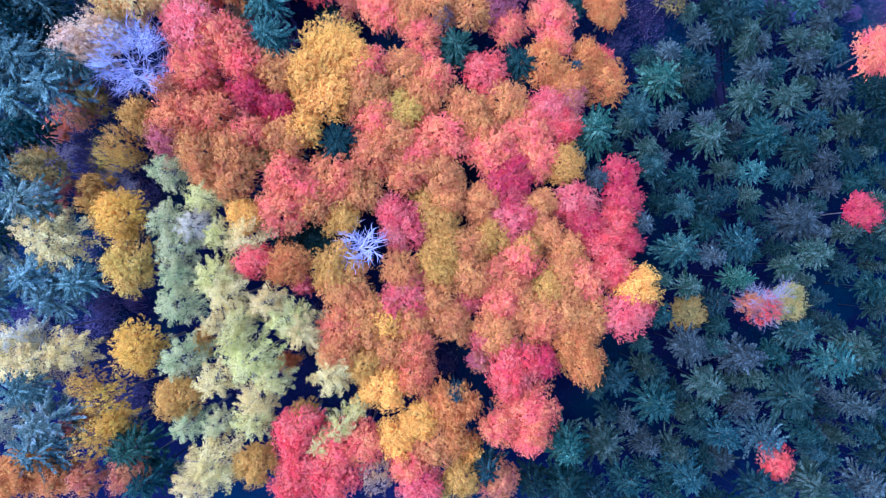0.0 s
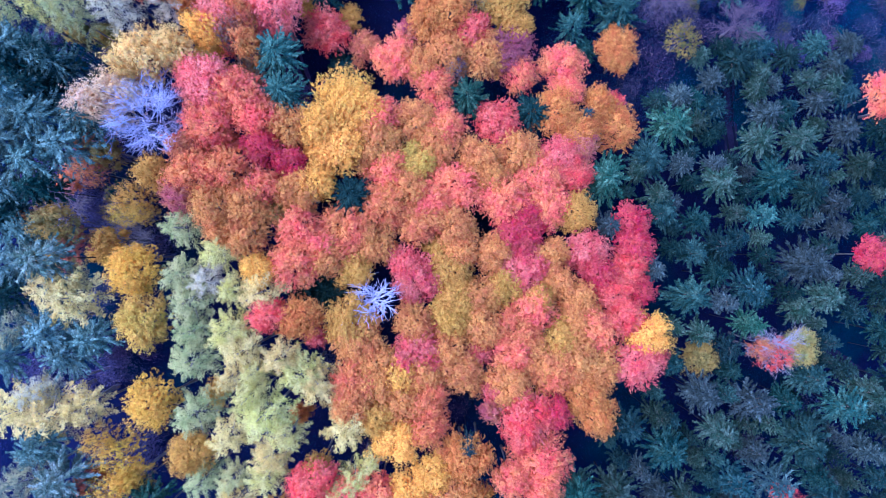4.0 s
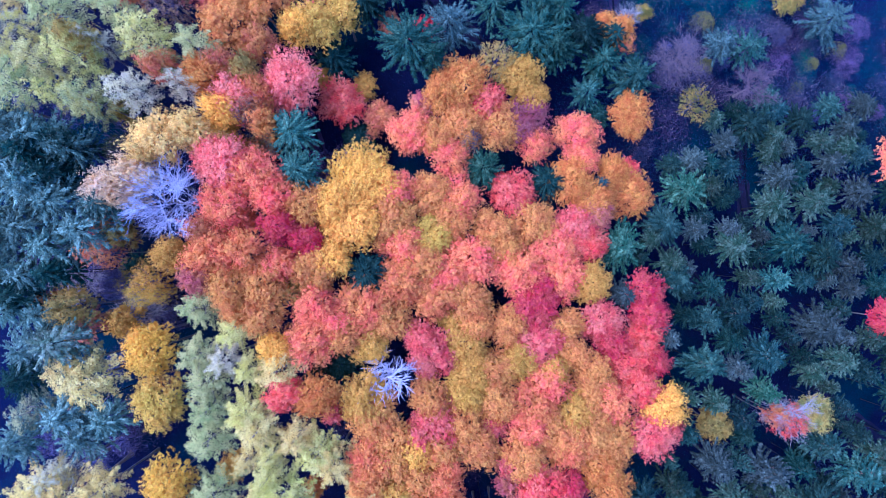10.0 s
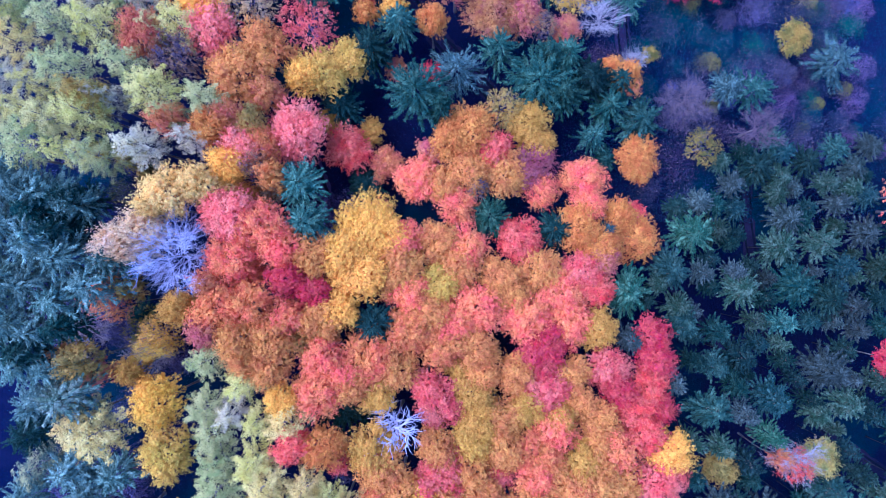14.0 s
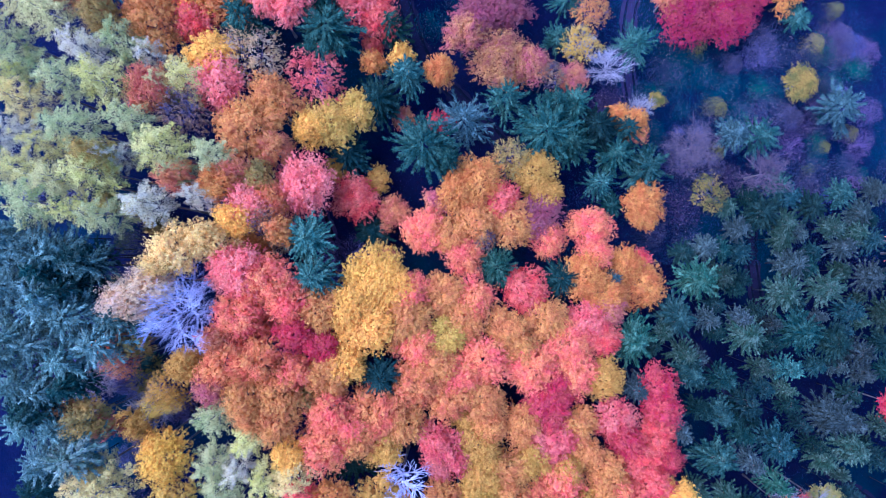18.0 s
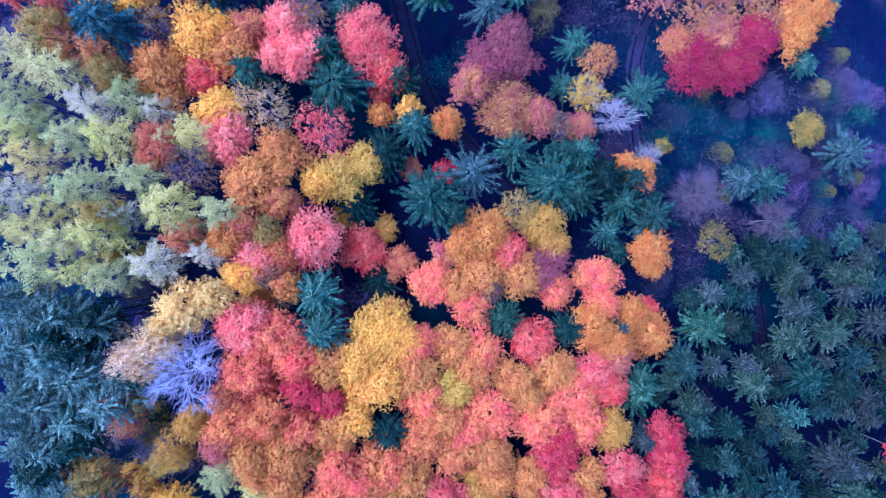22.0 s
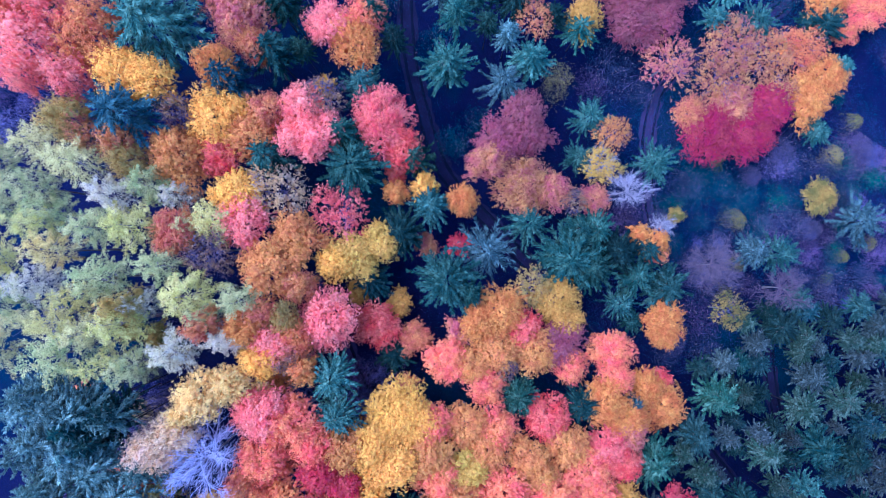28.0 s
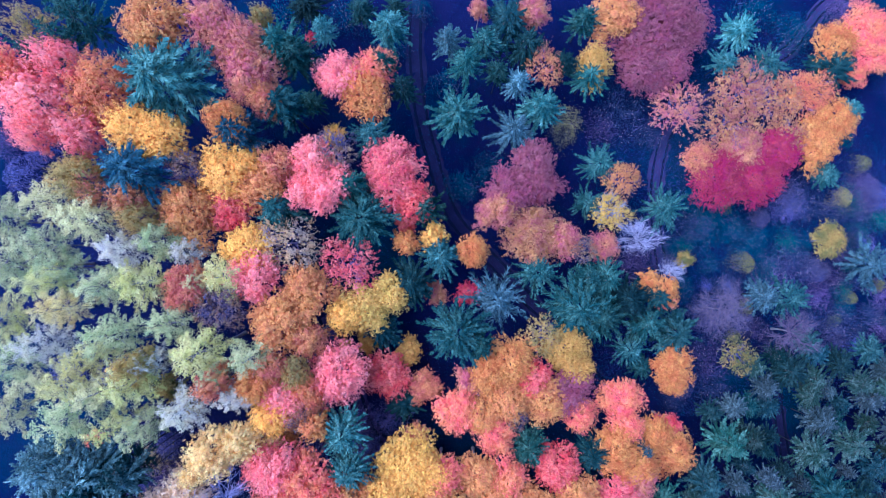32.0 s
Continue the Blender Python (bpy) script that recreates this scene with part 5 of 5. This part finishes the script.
broadleaf(31.8, -8.2, 11.9, 2.54, "olive")
bare(41.3, -6.6, 15.0, 3.45, "lav")
sparse(41.5, -7.6, 15.0, 2.30, "red")
broadleaf(39.9, -7.2, 13.8, 1.73, "rust")
broadleaf(45.0, -7.0, 15.2, 2.6, "sage")
open_spruce(41.7, -24.5, 14.6, 3.24, "ice")
broadleaf(43.6, -27.8, 13.4, 2.39, "red")
spruce(22.0, -27.6, 15.8, 2.29, "dteal")
spruce(29.5, -27.6, 16.3, 2.93, "deep")
spruce(36.5, -27.5, 10.6, 2.69, "slate")
spruce(27.2, -29.5, 16.0, 2.02, "dteal")
spruce(40.5, -30.7, 15.8, 2.36, "deep")
spruce(47.8, -30.5, 15.0, 3.35, "leafgreen")
spruce(52.9, -28.7, 9.5, 2.56, "deep")
spruce(56.4, -31.2, 13.8, 2.87, "slate")
spruce(14.4, -23.2, 15.3, 2.58, "teal")
spruce(14.3, -27.2, 15.2, 3.11, "dteal")
spruce(10.3, -26.9, 15.2, 2.15, "dteal")
spruce(17.5, -28.7, 15.6, 1.96, "deep")
spruce(58.3, -5.2, 13.0, 2.12, "dteal")
spruce(58.0, 0.1, 13.1, 2.00, "dteal")
spruce(42.0, -0.7, 10.0, 1.93, "dteal")
spruce(45.9, -14.5, 9.6, 2.05, "dteal")
shrub(52.1, -17.1, 1.8, 3.91, "violet")
shrub(43.0, -23.1, 1.8, 3.40, "plum")
shrub(56.2, -25.0, 1.8, 3.92, "violet")
round_fir(-44.3, 25.9, 21.4, 2.59, "blue")
spruce(-43.7, 24.9, 21.3, 2.23, "blue")
round_fir(-46.6, 22.4, 20.3, 2.62, "blue")
round_fir(-43.9, 21.8, 19.9, 2.53, "blue")
spruce(-42.0, 22.0, 20.1, 2.14, "dteal")
round_fir(-47.2, 17.4, 19.5, 2.66, "blue")
round_fir(-47.1, 12.4, 18.4, 2.58, "blue")
spruce(-40.4, 25.2, 20.9, 1.78, "dteal")
spruce(-43.6, 21.4, 20.0, 2.01, "blue")
broadleaf(-38.9, 17.1, 15.5, 1.53, "rust")
spruce(-42.7, 12.1, 18.1, 2.06, "dteal")
round_fir(-46.1, 9.8, 18.0, 2.61, "dteal")
round_fir(-45.8, 1.4, 17.7, 2.39, "dteal")
round_fir(-46.6, -5.3, 16.6, 2.65, "blue")
shrub(-41.8, 1.9, 3.0, 2.10, "heather")
shrub(-53.3, 10.3, 3.0, 2.08, "bramble")
spruce(-39.5, 12.4, 7.0, 1.78, "dteal")
shrub(-45.3, 17.3, 3.0, 2.10, "heather")
round_fir(-19.6, 27.3, 15.5, 2.70, "fir")
round_fir(-19.1, 23.1, 15.6, 2.59, "fir")
shrub(35.2, 52.2, 2.5, 2.05, "lilac")
shrub(39.4, 55.4, 2.5, 3.17, "lilac")
shrub(46.1, 53.1, 2.5, 2.69, "violet")
shrub(51.4, 56.0, 2.5, 2.87, "lilac")
shrub(26.8, 49.0, 1.5, 2.66, "moss")
shrub(42.9, 45.2, 2.5, 2.84, "lilac")
shrub(37.1, 45.5, 1.5, 2.37, "moss")
shrub(30.5, 42.0, 2.5, 2.64, "lilac")
shrub(26.7, 38.6, 3.0, 2.93, "lilac")
shrub(34.6, 36.8, 2.0, 2.81, "plum")
shrub(47.1, 35.3, 2.5, 2.69, "lilac")
shrub(52.5, 38.4, 2.0, 2.72, "violet")
shrub(22.2, 45.8, 3.0, 1.54, "lilac")
shrub(24.5, 28.5, 2.0, 2.31, "lilac")
shrub(41.6, 48.7, 1.5, 2.70, "moss")
shrub(28.5, 52.6, 1.5, 2.36, "moss")
shrub(31.8, 37.8, 3.5, 3.09, "lilac")
shrub(48.2, 47.2, 2.0, 2.71, "violet")
shrub(23.9, 43.1, 1.5, 1.87, "moss")
bare(27.9, 39.7, 5.9, 3.82, "ash")
bare(38.4, 36.4, 6.3, 3.52, "ash")
shrub(35.1, 49.5, 1.5, 2.37, "moss")
shrub(25.6, 54.9, 1.5, 2.66, "moss")
broadleaf(23.7, 46.3, 3.9, 1.3, "straw")
bare(12.5, 52.8, 6.1, 2.18, "lav")
bare(-45.0, 10.5, 8.0, 3.30, "twig")
bare(-39.5, 7.2, 6.0, 3.27, "twig")
broadleaf(-45.6, 14.1, 6.0, 1.90, "peach")
broadleaf(-42.6, 16.5, 6.0, 1.91, "bush")
broadleaf(-48.0, 5.9, 6.0, 2.34, "bush")
broadleaf(-46.2, 4.6, 5.0, 1.78, "rose")
broadleaf(-41.8, 5.6, 6.0, 1.91, "ochre")
sparse(-39.7, 11.3, 7.0, 2.43, "straw")
bare(-41.3, 10.4, 7.0, 2.28, "heather")
shrub(-37.8, 6.7, 3.0, 3.10, "bramble")
broadleaf(-29.7, 29.2, 7.0, 2.22, "ochre")
broadleaf(-26.5, 30.7, 8.0, 1.91, "coral")
shrub(-29.3, 27.0, 3.0, 2.86, "heather")
shrub(-32.8, 31.7, 3.0, 2.57, "heather")
broadleaf(-25.0, 27.6, 6.0, 1.66, "rust")
round_fir(-46.3, 8.4, 17.9, 2.84, "blue")
round_fir(-45.0, 4.3, 17.7, 2.51, "blue")
round_fir(-43.6, 7.8, 17.5, 2.05, "blue")
shrub(-49.9, 8.2, 3.0, 2.78, "heather")
shrub(-44.3, 13.1, 4.0, 2.50, "heather")
shrub(-36.2, 6.1, 4.0, 2.52, "heather")
broadleaf(-27.5, 26.0, 9.0, 2.17, "tan")
sparse(-24.3, 27.2, 9.0, 2.14, "taupe")
shrub(-24.8, 22.2, 3.0, 2.59, "heather")
shrub(-28.5, 78.1, 2.5, 3.67, "moss")
shrub(-21.3, 78.1, 2.5, 3.70, "moss")
shrub(-24.8, 70.9, 2.5, 2.94, "moss")
shrub(-16.1, 73.9, 2.5, 2.99, "moss")
shrub(-12.1, 79.5, 2.0, 2.26, "moss")
shrub(-8.6, 69.3, 2.5, 3.00, "moss")
spruce(-19.3, 76.9, 8.0, 1.87, "dteal")
spruce(-25.5, 76.5, 9.0, 2.38, "dteal")
spruce(-15.1, 77.7, 7.0, 1.77, "dteal")
shrub(-2.5, 58.1, 2.5, 3.02, "moss")
shrub(-6.3, 55.8, 2.0, 3.00, "moss")
shrub(34.0, 81.1, 2.5, 3.95, "moss")
shrub(39.8, 78.2, 2.5, 3.50, "moss")
shrub(26.6, 51.7, 2.0, 3.12, "moss")
broadleaf(-23.6, 31.5, 16.0, 2.22, "peach")
sparse(-24.3, 29.3, 16.5, 1.91, "lilac")
broadleaf(-22.7, 28.1, 16.4, 1.82, "tan")
shrub(-15.5, 25.8, 4.0, 2.89, "heather")
shrub(-18.0, 21.5, 4.0, 2.88, "heather")
shrub(-52.4, 34.5, 4.0, 3.05, "moss")
shrub(-49.2, 31.9, 4.0, 3.07, "heather")
shrub(-45.2, 30.6, 4.0, 3.09, "moss")
shrub(-42.1, 30.6, 4.0, 2.53, "heather")
shrub(-54.3, 32.3, 4.0, 3.04, "heather")
broadleaf(-40.8, 30.8, 8.0, 1.88, "bush")
broadleaf(-38.7, 28.8, 7.0, 1.76, "leafgreen")
broadleaf(-44.8, 31.7, 7.0, 1.75, "bush")
shrub(-47.2, -4.9, 4.0, 3.03, "heather")
shrub(-43.0, -5.6, 5.0, 3.03, "heather")
shrub(-51.6, -8.9, 4.0, 2.73, "heather")
shrub(-39.0, -20.1, 4.0, 2.76, "heather")
spruce(42.1, 29.9, 7.0, 2.10, "leafgreen")
spruce(45.8, 32.2, 7.1, 2.23, "dgreen")
spruce(52.6, 31.5, 6.9, 2.12, "slate")
spruce(49.1, 29.3, 7.6, 2.11, "leafgreen")
spruce(55.0, 27.6, 7.0, 2.13, "deep")
spruce(30.3, 26.5, 7.2, 1.94, "slate")
spruce(27.3, 25.8, 6.7, 1.82, "dgreen")
spruce(42.2, 33.4, 6.5, 2.10, "deep")
spruce(50.1, 33.9, 6.7, 2.12, "dgreen")
spruce(55.4, 34.5, 6.1, 2.02, "slate")
spruce(36.5, 33.3, 6.7, 1.71, "dteal")
spruce(33.3, 31.9, 6.8, 1.57, "leafgreen")
round_fir(-47.1, 27.2, 21.6, 2.35, "blue")
round_fir(-48.2, 21.2, 20.3, 2.51, "blue")
round_fir(-48.2, 15.5, 19.2, 2.44, "blue")
shrub(-43.7, 26.8, 4.0, 2.38, "bush")
shrub(-40.0, 7.3, 4.0, 2.79, "heather")
shrub(-43.9, 10.2, 4.0, 2.78, "heather")
shrub(35.8, 51.7, 1.6, 1.14, "periwinkle")
shrub(50.3, 48.9, 1.6, 1.48, "periwinkle")
shrub(30.9, 42.6, 1.4, 1.04, "periwinkle")
shrub(27.9, 42.6, 1.3, 1.14, "periwinkle")
shrub(44.5, 44.0, 1.8, 1.26, "periwinkle")
shrub(35.9, 40.9, 1.5, 1.68, "periwinkle")
shrub(24.4, 48.0, 1.2, 2.06, "emerald")
shrub(39.4, 48.8, 1.3, 2.62, "emerald")
shrub(27.0, 50.8, 1.2, 2.17, "bramble")
shrub(17.2, 45.6, 1.0, 3.07, "bramble")
shrub(39.7, 54.1, 1.5, 3.66, "heather")
shrub(37.9, 44.1, 1.3, 3.94, "bramble")
shrub(44.6, 41.2, 1.4, 2.65, "bramble")
shrub(47.8, 54.1, 1.5, 1.48, "bush")
shrub(47.7, 37.7, 1.5, 1.39, "bush")
shrub(30.5, 53.5, 1.2, 1.35, "bush")
shrub(32.4, 50.4, 0.9, 2.09, "moss")
shrub(28.3, 45.7, 0.9, 1.87, "moss")
shrub(24.2, 42.1, 1.0, 2.28, "moss")
shrub(53.3, 52.1, 1.2, 2.93, "emerald")
shrub(50.9, 56.3, 1.4, 3.18, "bramble")
shrub(28.5, 38.4, 1.5, 2.86, "bramble")
shrub(48.7, 42.0, 1.2, 2.03, "emerald")
shrub(34.5, 56.2, 1.0, 2.62, "emerald")
spruce(50.8, -24.3, 14.5, 1.33, "leafgreen")
spruce(34.1, -31.7, 14.8, 1.97, "dteal")
spruce(49.6, -21.0, 14.4, 1.46, "dteal")
spruce(30.4, -20.5, 13.5, 1.49, "leafgreen")
spruce(38.7, -20.0, 13.8, 1.94, "slate")
spruce(64.2, 9.4, 8.6, 1.34, "leafgreen")
spruce(37.4, 17.9, 9.6, 1.47, "dgreen")
spruce(46.9, -2.2, 11.4, 1.99, "leafgreen")
spruce(64.8, -33.7, 13.5, 1.43, "deep")
spruce(63.1, 15.4, 8.2, 2.07, "dteal")
spruce(33.2, 26.3, 6.0, 1.62, "dteal")
spruce(55.6, -24.3, 14.6, 1.49, "deep")
spruce(23.5, -31.9, 11.7, 1.55, "deep")
spruce(29.9, -33.4, 13.6, 2.03, "dteal")
spruce(65.8, 11.9, 8.6, 2.04, "dteal")
spruce(55.9, -3.0, 9.9, 1.97, "deep")
spruce(32.0, 15.1, 8.7, 1.63, "dteal")
spruce(65.5, -22.8, 10.9, 1.47, "leafgreen")
spruce(63.1, -1.7, 10.3, 1.33, "dteal")
spruce(50.1, -9.1, 12.2, 1.49, "dgreen")
spruce(36.2, 22.1, 7.5, 1.46, "deep")
spruce(65.3, -4.6, 8.7, 2.08, "dgreen")
spruce(39.3, 13.5, 10.8, 1.61, "dteal")
spruce(65.3, -10.1, 9.4, 1.48, "leafgreen")
spruce(59.7, -33.2, 13.8, 1.86, "dteal")
spruce(48.0, -16.8, 12.2, 1.35, "deep")
spruce(61.9, 10.9, 8.4, 1.90, "dteal")
spruce(56.6, -17.8, 13.2, 1.65, "deep")
spruce(62.4, -32.1, 14.4, 1.41, "slate")
spruce(62.6, -22.9, 13.3, 1.32, "slate")
spruce(42.3, 5.1, 10.2, 1.63, "dteal")
spruce(59.2, -22.5, 12.0, 1.51, "deep")
spruce(64.3, -28.4, 13.5, 1.61, "slate")
spruce(43.5, -32.3, 16.7, 1.80, "leafgreen")
spruce(64.9, -19.5, 11.2, 2.07, "slate")
spruce(65.8, 0.4, 8.8, 1.79, "deep")
spruce(32.7, -20.2, 14.5, 1.34, "dgreen")
spruce(38.5, 7.5, 9.9, 1.65, "deep")
spruce(27.4, -15.6, 12.4, 1.44, "deep")
spruce(42.7, -13.7, 14.9, 1.69, "dteal")
spruce(49.9, 10.1, 9.9, 1.49, "slate")
spruce(62.1, 7.0, 8.5, 1.47, "leafgreen")
spruce(52.0, -32.2, 16.3, 1.43, "deep")
spruce(44.8, 18.8, 6.9, 1.46, "deep")
spruce(53.7, -1.0, 11.1, 1.39, "deep")
spruce(38.9, -34.0, 15.8, 1.35, "dteal")
spruce(64.8, 5.4, 8.7, 2.08, "leafgreen")
spruce(44.9, 0.1, 12.9, 1.41, "dteal")
spruce(64.8, 21.4, 7.7, 1.74, "dteal")
spruce(48.4, -26.5, 14.1, 1.57, "deep")
spruce(60.5, -8.4, 10.5, 1.77, "dgreen")
spruce(40.4, -16.5, 15.0, 1.61, "leafgreen")
spruce(52.6, -10.3, 12.4, 1.65, "dgreen")
spruce(64.2, 30.6, 6.1, 2.01, "dgreen")
spruce(41.5, 7.4, 11.1, 1.46, "leafgreen")
spruce(65.9, 25.0, 7.3, 1.31, "dteal")
spruce(36.5, 25.9, 5.0, 1.81, "deep")
spruce(29.6, -18.0, 13.3, 1.37, "dgreen")
spruce(54.3, 16.1, 7.5, 1.33, "leafgreen")
spruce(35.1, 29.0, 6.9, 1.91, "slate")
spruce(56.4, -27.7, 14.4, 1.38, "deep")
spruce(65.4, 18.2, 8.2, 2.00, "deep")
spruce(47.7, 16.9, 8.0, 1.32, "slate")
spruce(35.6, -18.7, 13.3, 1.68, "leafgreen")
spruce(33.1, -26.6, 14.7, 1.43, "dteal")
spruce(20.5, -31.3, 10.8, 1.42, "deep")
spruce(24.9, -11.8, 12.7, 1.47, "dgreen")
spruce(51.4, 23.2, 6.4, 1.68, "leafgreen")
spruce(63.5, -8.0, 9.1, 1.41, "dteal")
spruce(65.9, -12.5, 11.7, 1.41, "leafgreen")
spruce(47.2, 10.1, 8.4, 1.62, "deep")
spruce(39.6, 16.2, 10.3, 1.53, "slate")
spruce(54.4, 8.8, 9.0, 1.82, "slate")
spruce(20.6, -20.4, 11.2, 1.33, "deep")
spruce(65.1, -31.2, 13.4, 1.32, "deep")
spruce(25.8, -33.3, 12.4, 1.34, "leafgreen")
spruce(60.6, 13.8, 8.1, 1.40, "leafgreen")
spruce(65.9, -7.7, 9.8, 1.33, "dteal")
spruce(32.7, -29.0, 14.6, 1.34, "deep")
spruce(47.4, 26.1, 5.5, 1.47, "deep")
spruce(36.9, -32.6, 15.5, 1.42, "dteal")
spruce(66.0, 27.9, 6.8, 1.47, "deep")
spruce(31.7, 18.8, 9.1, 1.47, "deep")
spruce(54.0, -34.0, 15.4, 1.50, "dgreen")
spruce(36.1, -10.0, 12.4, 1.77, "dteal")
spruce(43.5, 2.7, 11.6, 1.43, "deep")
spruce(19.4, -34.0, 10.4, 1.95, "slate")
spruce(61.5, -5.9, 10.2, 1.63, "leafgreen")
spruce(49.6, -6.5, 13.6, 1.51, "deep")
spruce(52.9, -25.0, 13.7, 1.33, "leafgreen")
spruce(51.2, 15.0, 8.4, 1.41, "deep")
spruce(58.0, -14.9, 13.5, 1.75, "dteal")
spruce(22.6, 13.4, 8.0, 1.45, "dgreen")
spruce(59.4, -2.4, 11.0, 1.36, "leafgreen")
spruce(31.5, -22.8, 14.4, 1.35, "dgreen")
spruce(51.5, 2.4, 11.3, 1.52, "slate")
spruce(37.8, -17.0, 13.8, 1.30, "leafgreen")
spruce(54.0, 19.4, 7.1, 1.36, "leafgreen")
spruce(29.0, 8.7, 9.4, 1.35, "deep")
spruce(41.4, -33.7, 16.3, 1.35, "leafgreen")
spruce(49.7, -18.5, 14.6, 1.31, "slate")
spruce(25.3, -27.5, 12.4, 1.41, "dgreen")
spruce(49.2, -4.2, 11.3, 1.38, "leafgreen")
spruce(56.7, -21.2, 11.9, 1.52, "dgreen")
spruce(55.3, 30.5, 5.5, 1.38, "deep")
spruce(48.7, -23.9, 13.8, 1.34, "slate")
spruce(34.2, -12.4, 15.1, 1.53, "dgreen")
spruce(28.9, 12.0, 10.0, 1.32, "slate")
spruce(59.8, -30.4, 14.8, 1.48, "dteal")
spruce(36.2, 3.5, 10.5, 1.38, "dteal")
shrub(51.6, 47.8, 1.0, 2.48, "heather")
shrub(53.9, 78.2, 1.5, 2.04, "emerald")
shrub(49.1, 45.5, 0.8, 1.80, "emerald")
shrub(62.1, 33.5, 0.9, 2.52, "moss")
shrub(66.3, 38.6, 1.8, 2.94, "bramble")
shrub(55.5, 37.4, 1.6, 1.55, "moss")
shrub(63.7, 33.3, 1.5, 2.39, "violet")
shrub(55.9, 75.8, 1.3, 1.90, "moss")
shrub(48.0, 47.0, 1.8, 1.87, "bramble")
shrub(61.3, 65.5, 1.7, 3.01, "emerald")
shrub(65.7, 76.1, 1.8, 1.72, "periwinkle")
shrub(47.5, 81.9, 1.8, 2.48, "bramble")
shrub(55.9, 46.0, 1.5, 2.85, "bramble")
shrub(55.2, 54.6, 1.8, 2.77, "bramble")
shrub(51.9, 35.4, 0.8, 1.52, "violet")
shrub(62.0, 77.6, 1.9, 2.89, "plum")
shrub(56.5, 79.0, 1.1, 2.72, "bramble")
shrub(64.6, 35.1, 1.5, 2.53, "plum")
shrub(47.9, 63.5, 1.6, 1.89, "emerald")
shrub(48.7, 39.7, 1.7, 2.39, "moss")
shrub(66.9, 76.6, 1.0, 2.94, "moss")
shrub(67.9, 50.6, 1.4, 1.95, "plum")
shrub(57.1, 69.3, 0.8, 2.41, "plum")
shrub(63.6, 41.2, 1.6, 2.19, "plum")
shrub(49.6, 43.7, 1.0, 3.07, "violet")
shrub(61.8, 71.5, 1.4, 2.06, "moss")
shrub(49.2, 54.8, 1.3, 3.09, "emerald")
shrub(64.0, 77.4, 1.7, 2.96, "moss")
shrub(54.8, 41.4, 1.4, 3.09, "bramble")
shrub(50.0, 50.1, 1.1, 2.08, "emerald")
shrub(63.2, 72.6, 1.1, 2.21, "emerald")
shrub(51.0, 34.1, 0.9, 2.23, "periwinkle")
shrub(66.7, 63.6, 1.9, 1.75, "bramble")
shrub(60.0, 38.0, 1.9, 2.55, "violet")
shrub(65.8, 36.3, 1.3, 1.99, "bramble")
shrub(48.4, 77.8, 1.4, 1.92, "moss")
shrub(67.4, 37.7, 1.5, 1.50, "moss")
shrub(54.9, 52.6, 0.9, 2.46, "emerald")
shrub(61.6, 47.5, 1.4, 1.57, "bramble")
shrub(54.8, 36.4, 1.6, 2.41, "bramble")
shrub(50.4, 53.2, 0.9, 2.49, "violet")
shrub(66.0, 76.7, 1.9, 2.01, "bramble")
shrub(53.1, 55.1, 1.4, 2.83, "periwinkle")
shrub(62.2, 35.4, 1.6, 2.43, "violet")
shrub(61.0, 76.1, 1.1, 1.65, "bramble")
shrub(49.8, 47.7, 1.9, 3.01, "moss")
shrub(66.9, 50.2, 1.0, 2.90, "bramble")
shrub(65.1, 55.0, 1.5, 2.10, "plum")
shrub(70.5, 69.3, 1.1, 3.02, "violet")
shrub(66.3, 39.1, 1.0, 1.80, "plum")
shrub(60.9, 67.2, 1.7, 2.93, "moss")
shrub(63.1, 42.1, 1.7, 2.93, "moss")
shrub(73.7, 51.4, 1.2, 1.66, "violet")
shrub(73.3, 77.5, 1.0, 2.17, "emerald")
shrub(62.1, 42.8, 1.6, 2.88, "plum")
shrub(60.1, 71.3, 1.1, 2.88, "moss")
shrub(60.1, 34.5, 1.4, 1.63, "bramble")
shrub(68.6, 59.0, 1.1, 1.70, "heather")
shrub(69.6, 35.0, 1.5, 1.86, "plum")
shrub(70.8, 32.2, 1.2, 2.62, "heather")
shrub(71.2, 69.8, 1.5, 1.65, "violet")
shrub(66.0, 78.9, 1.1, 2.36, "violet")
shrub(65.5, 66.4, 1.5, 2.76, "bramble")
shrub(73.0, 35.9, 1.8, 2.15, "heather")
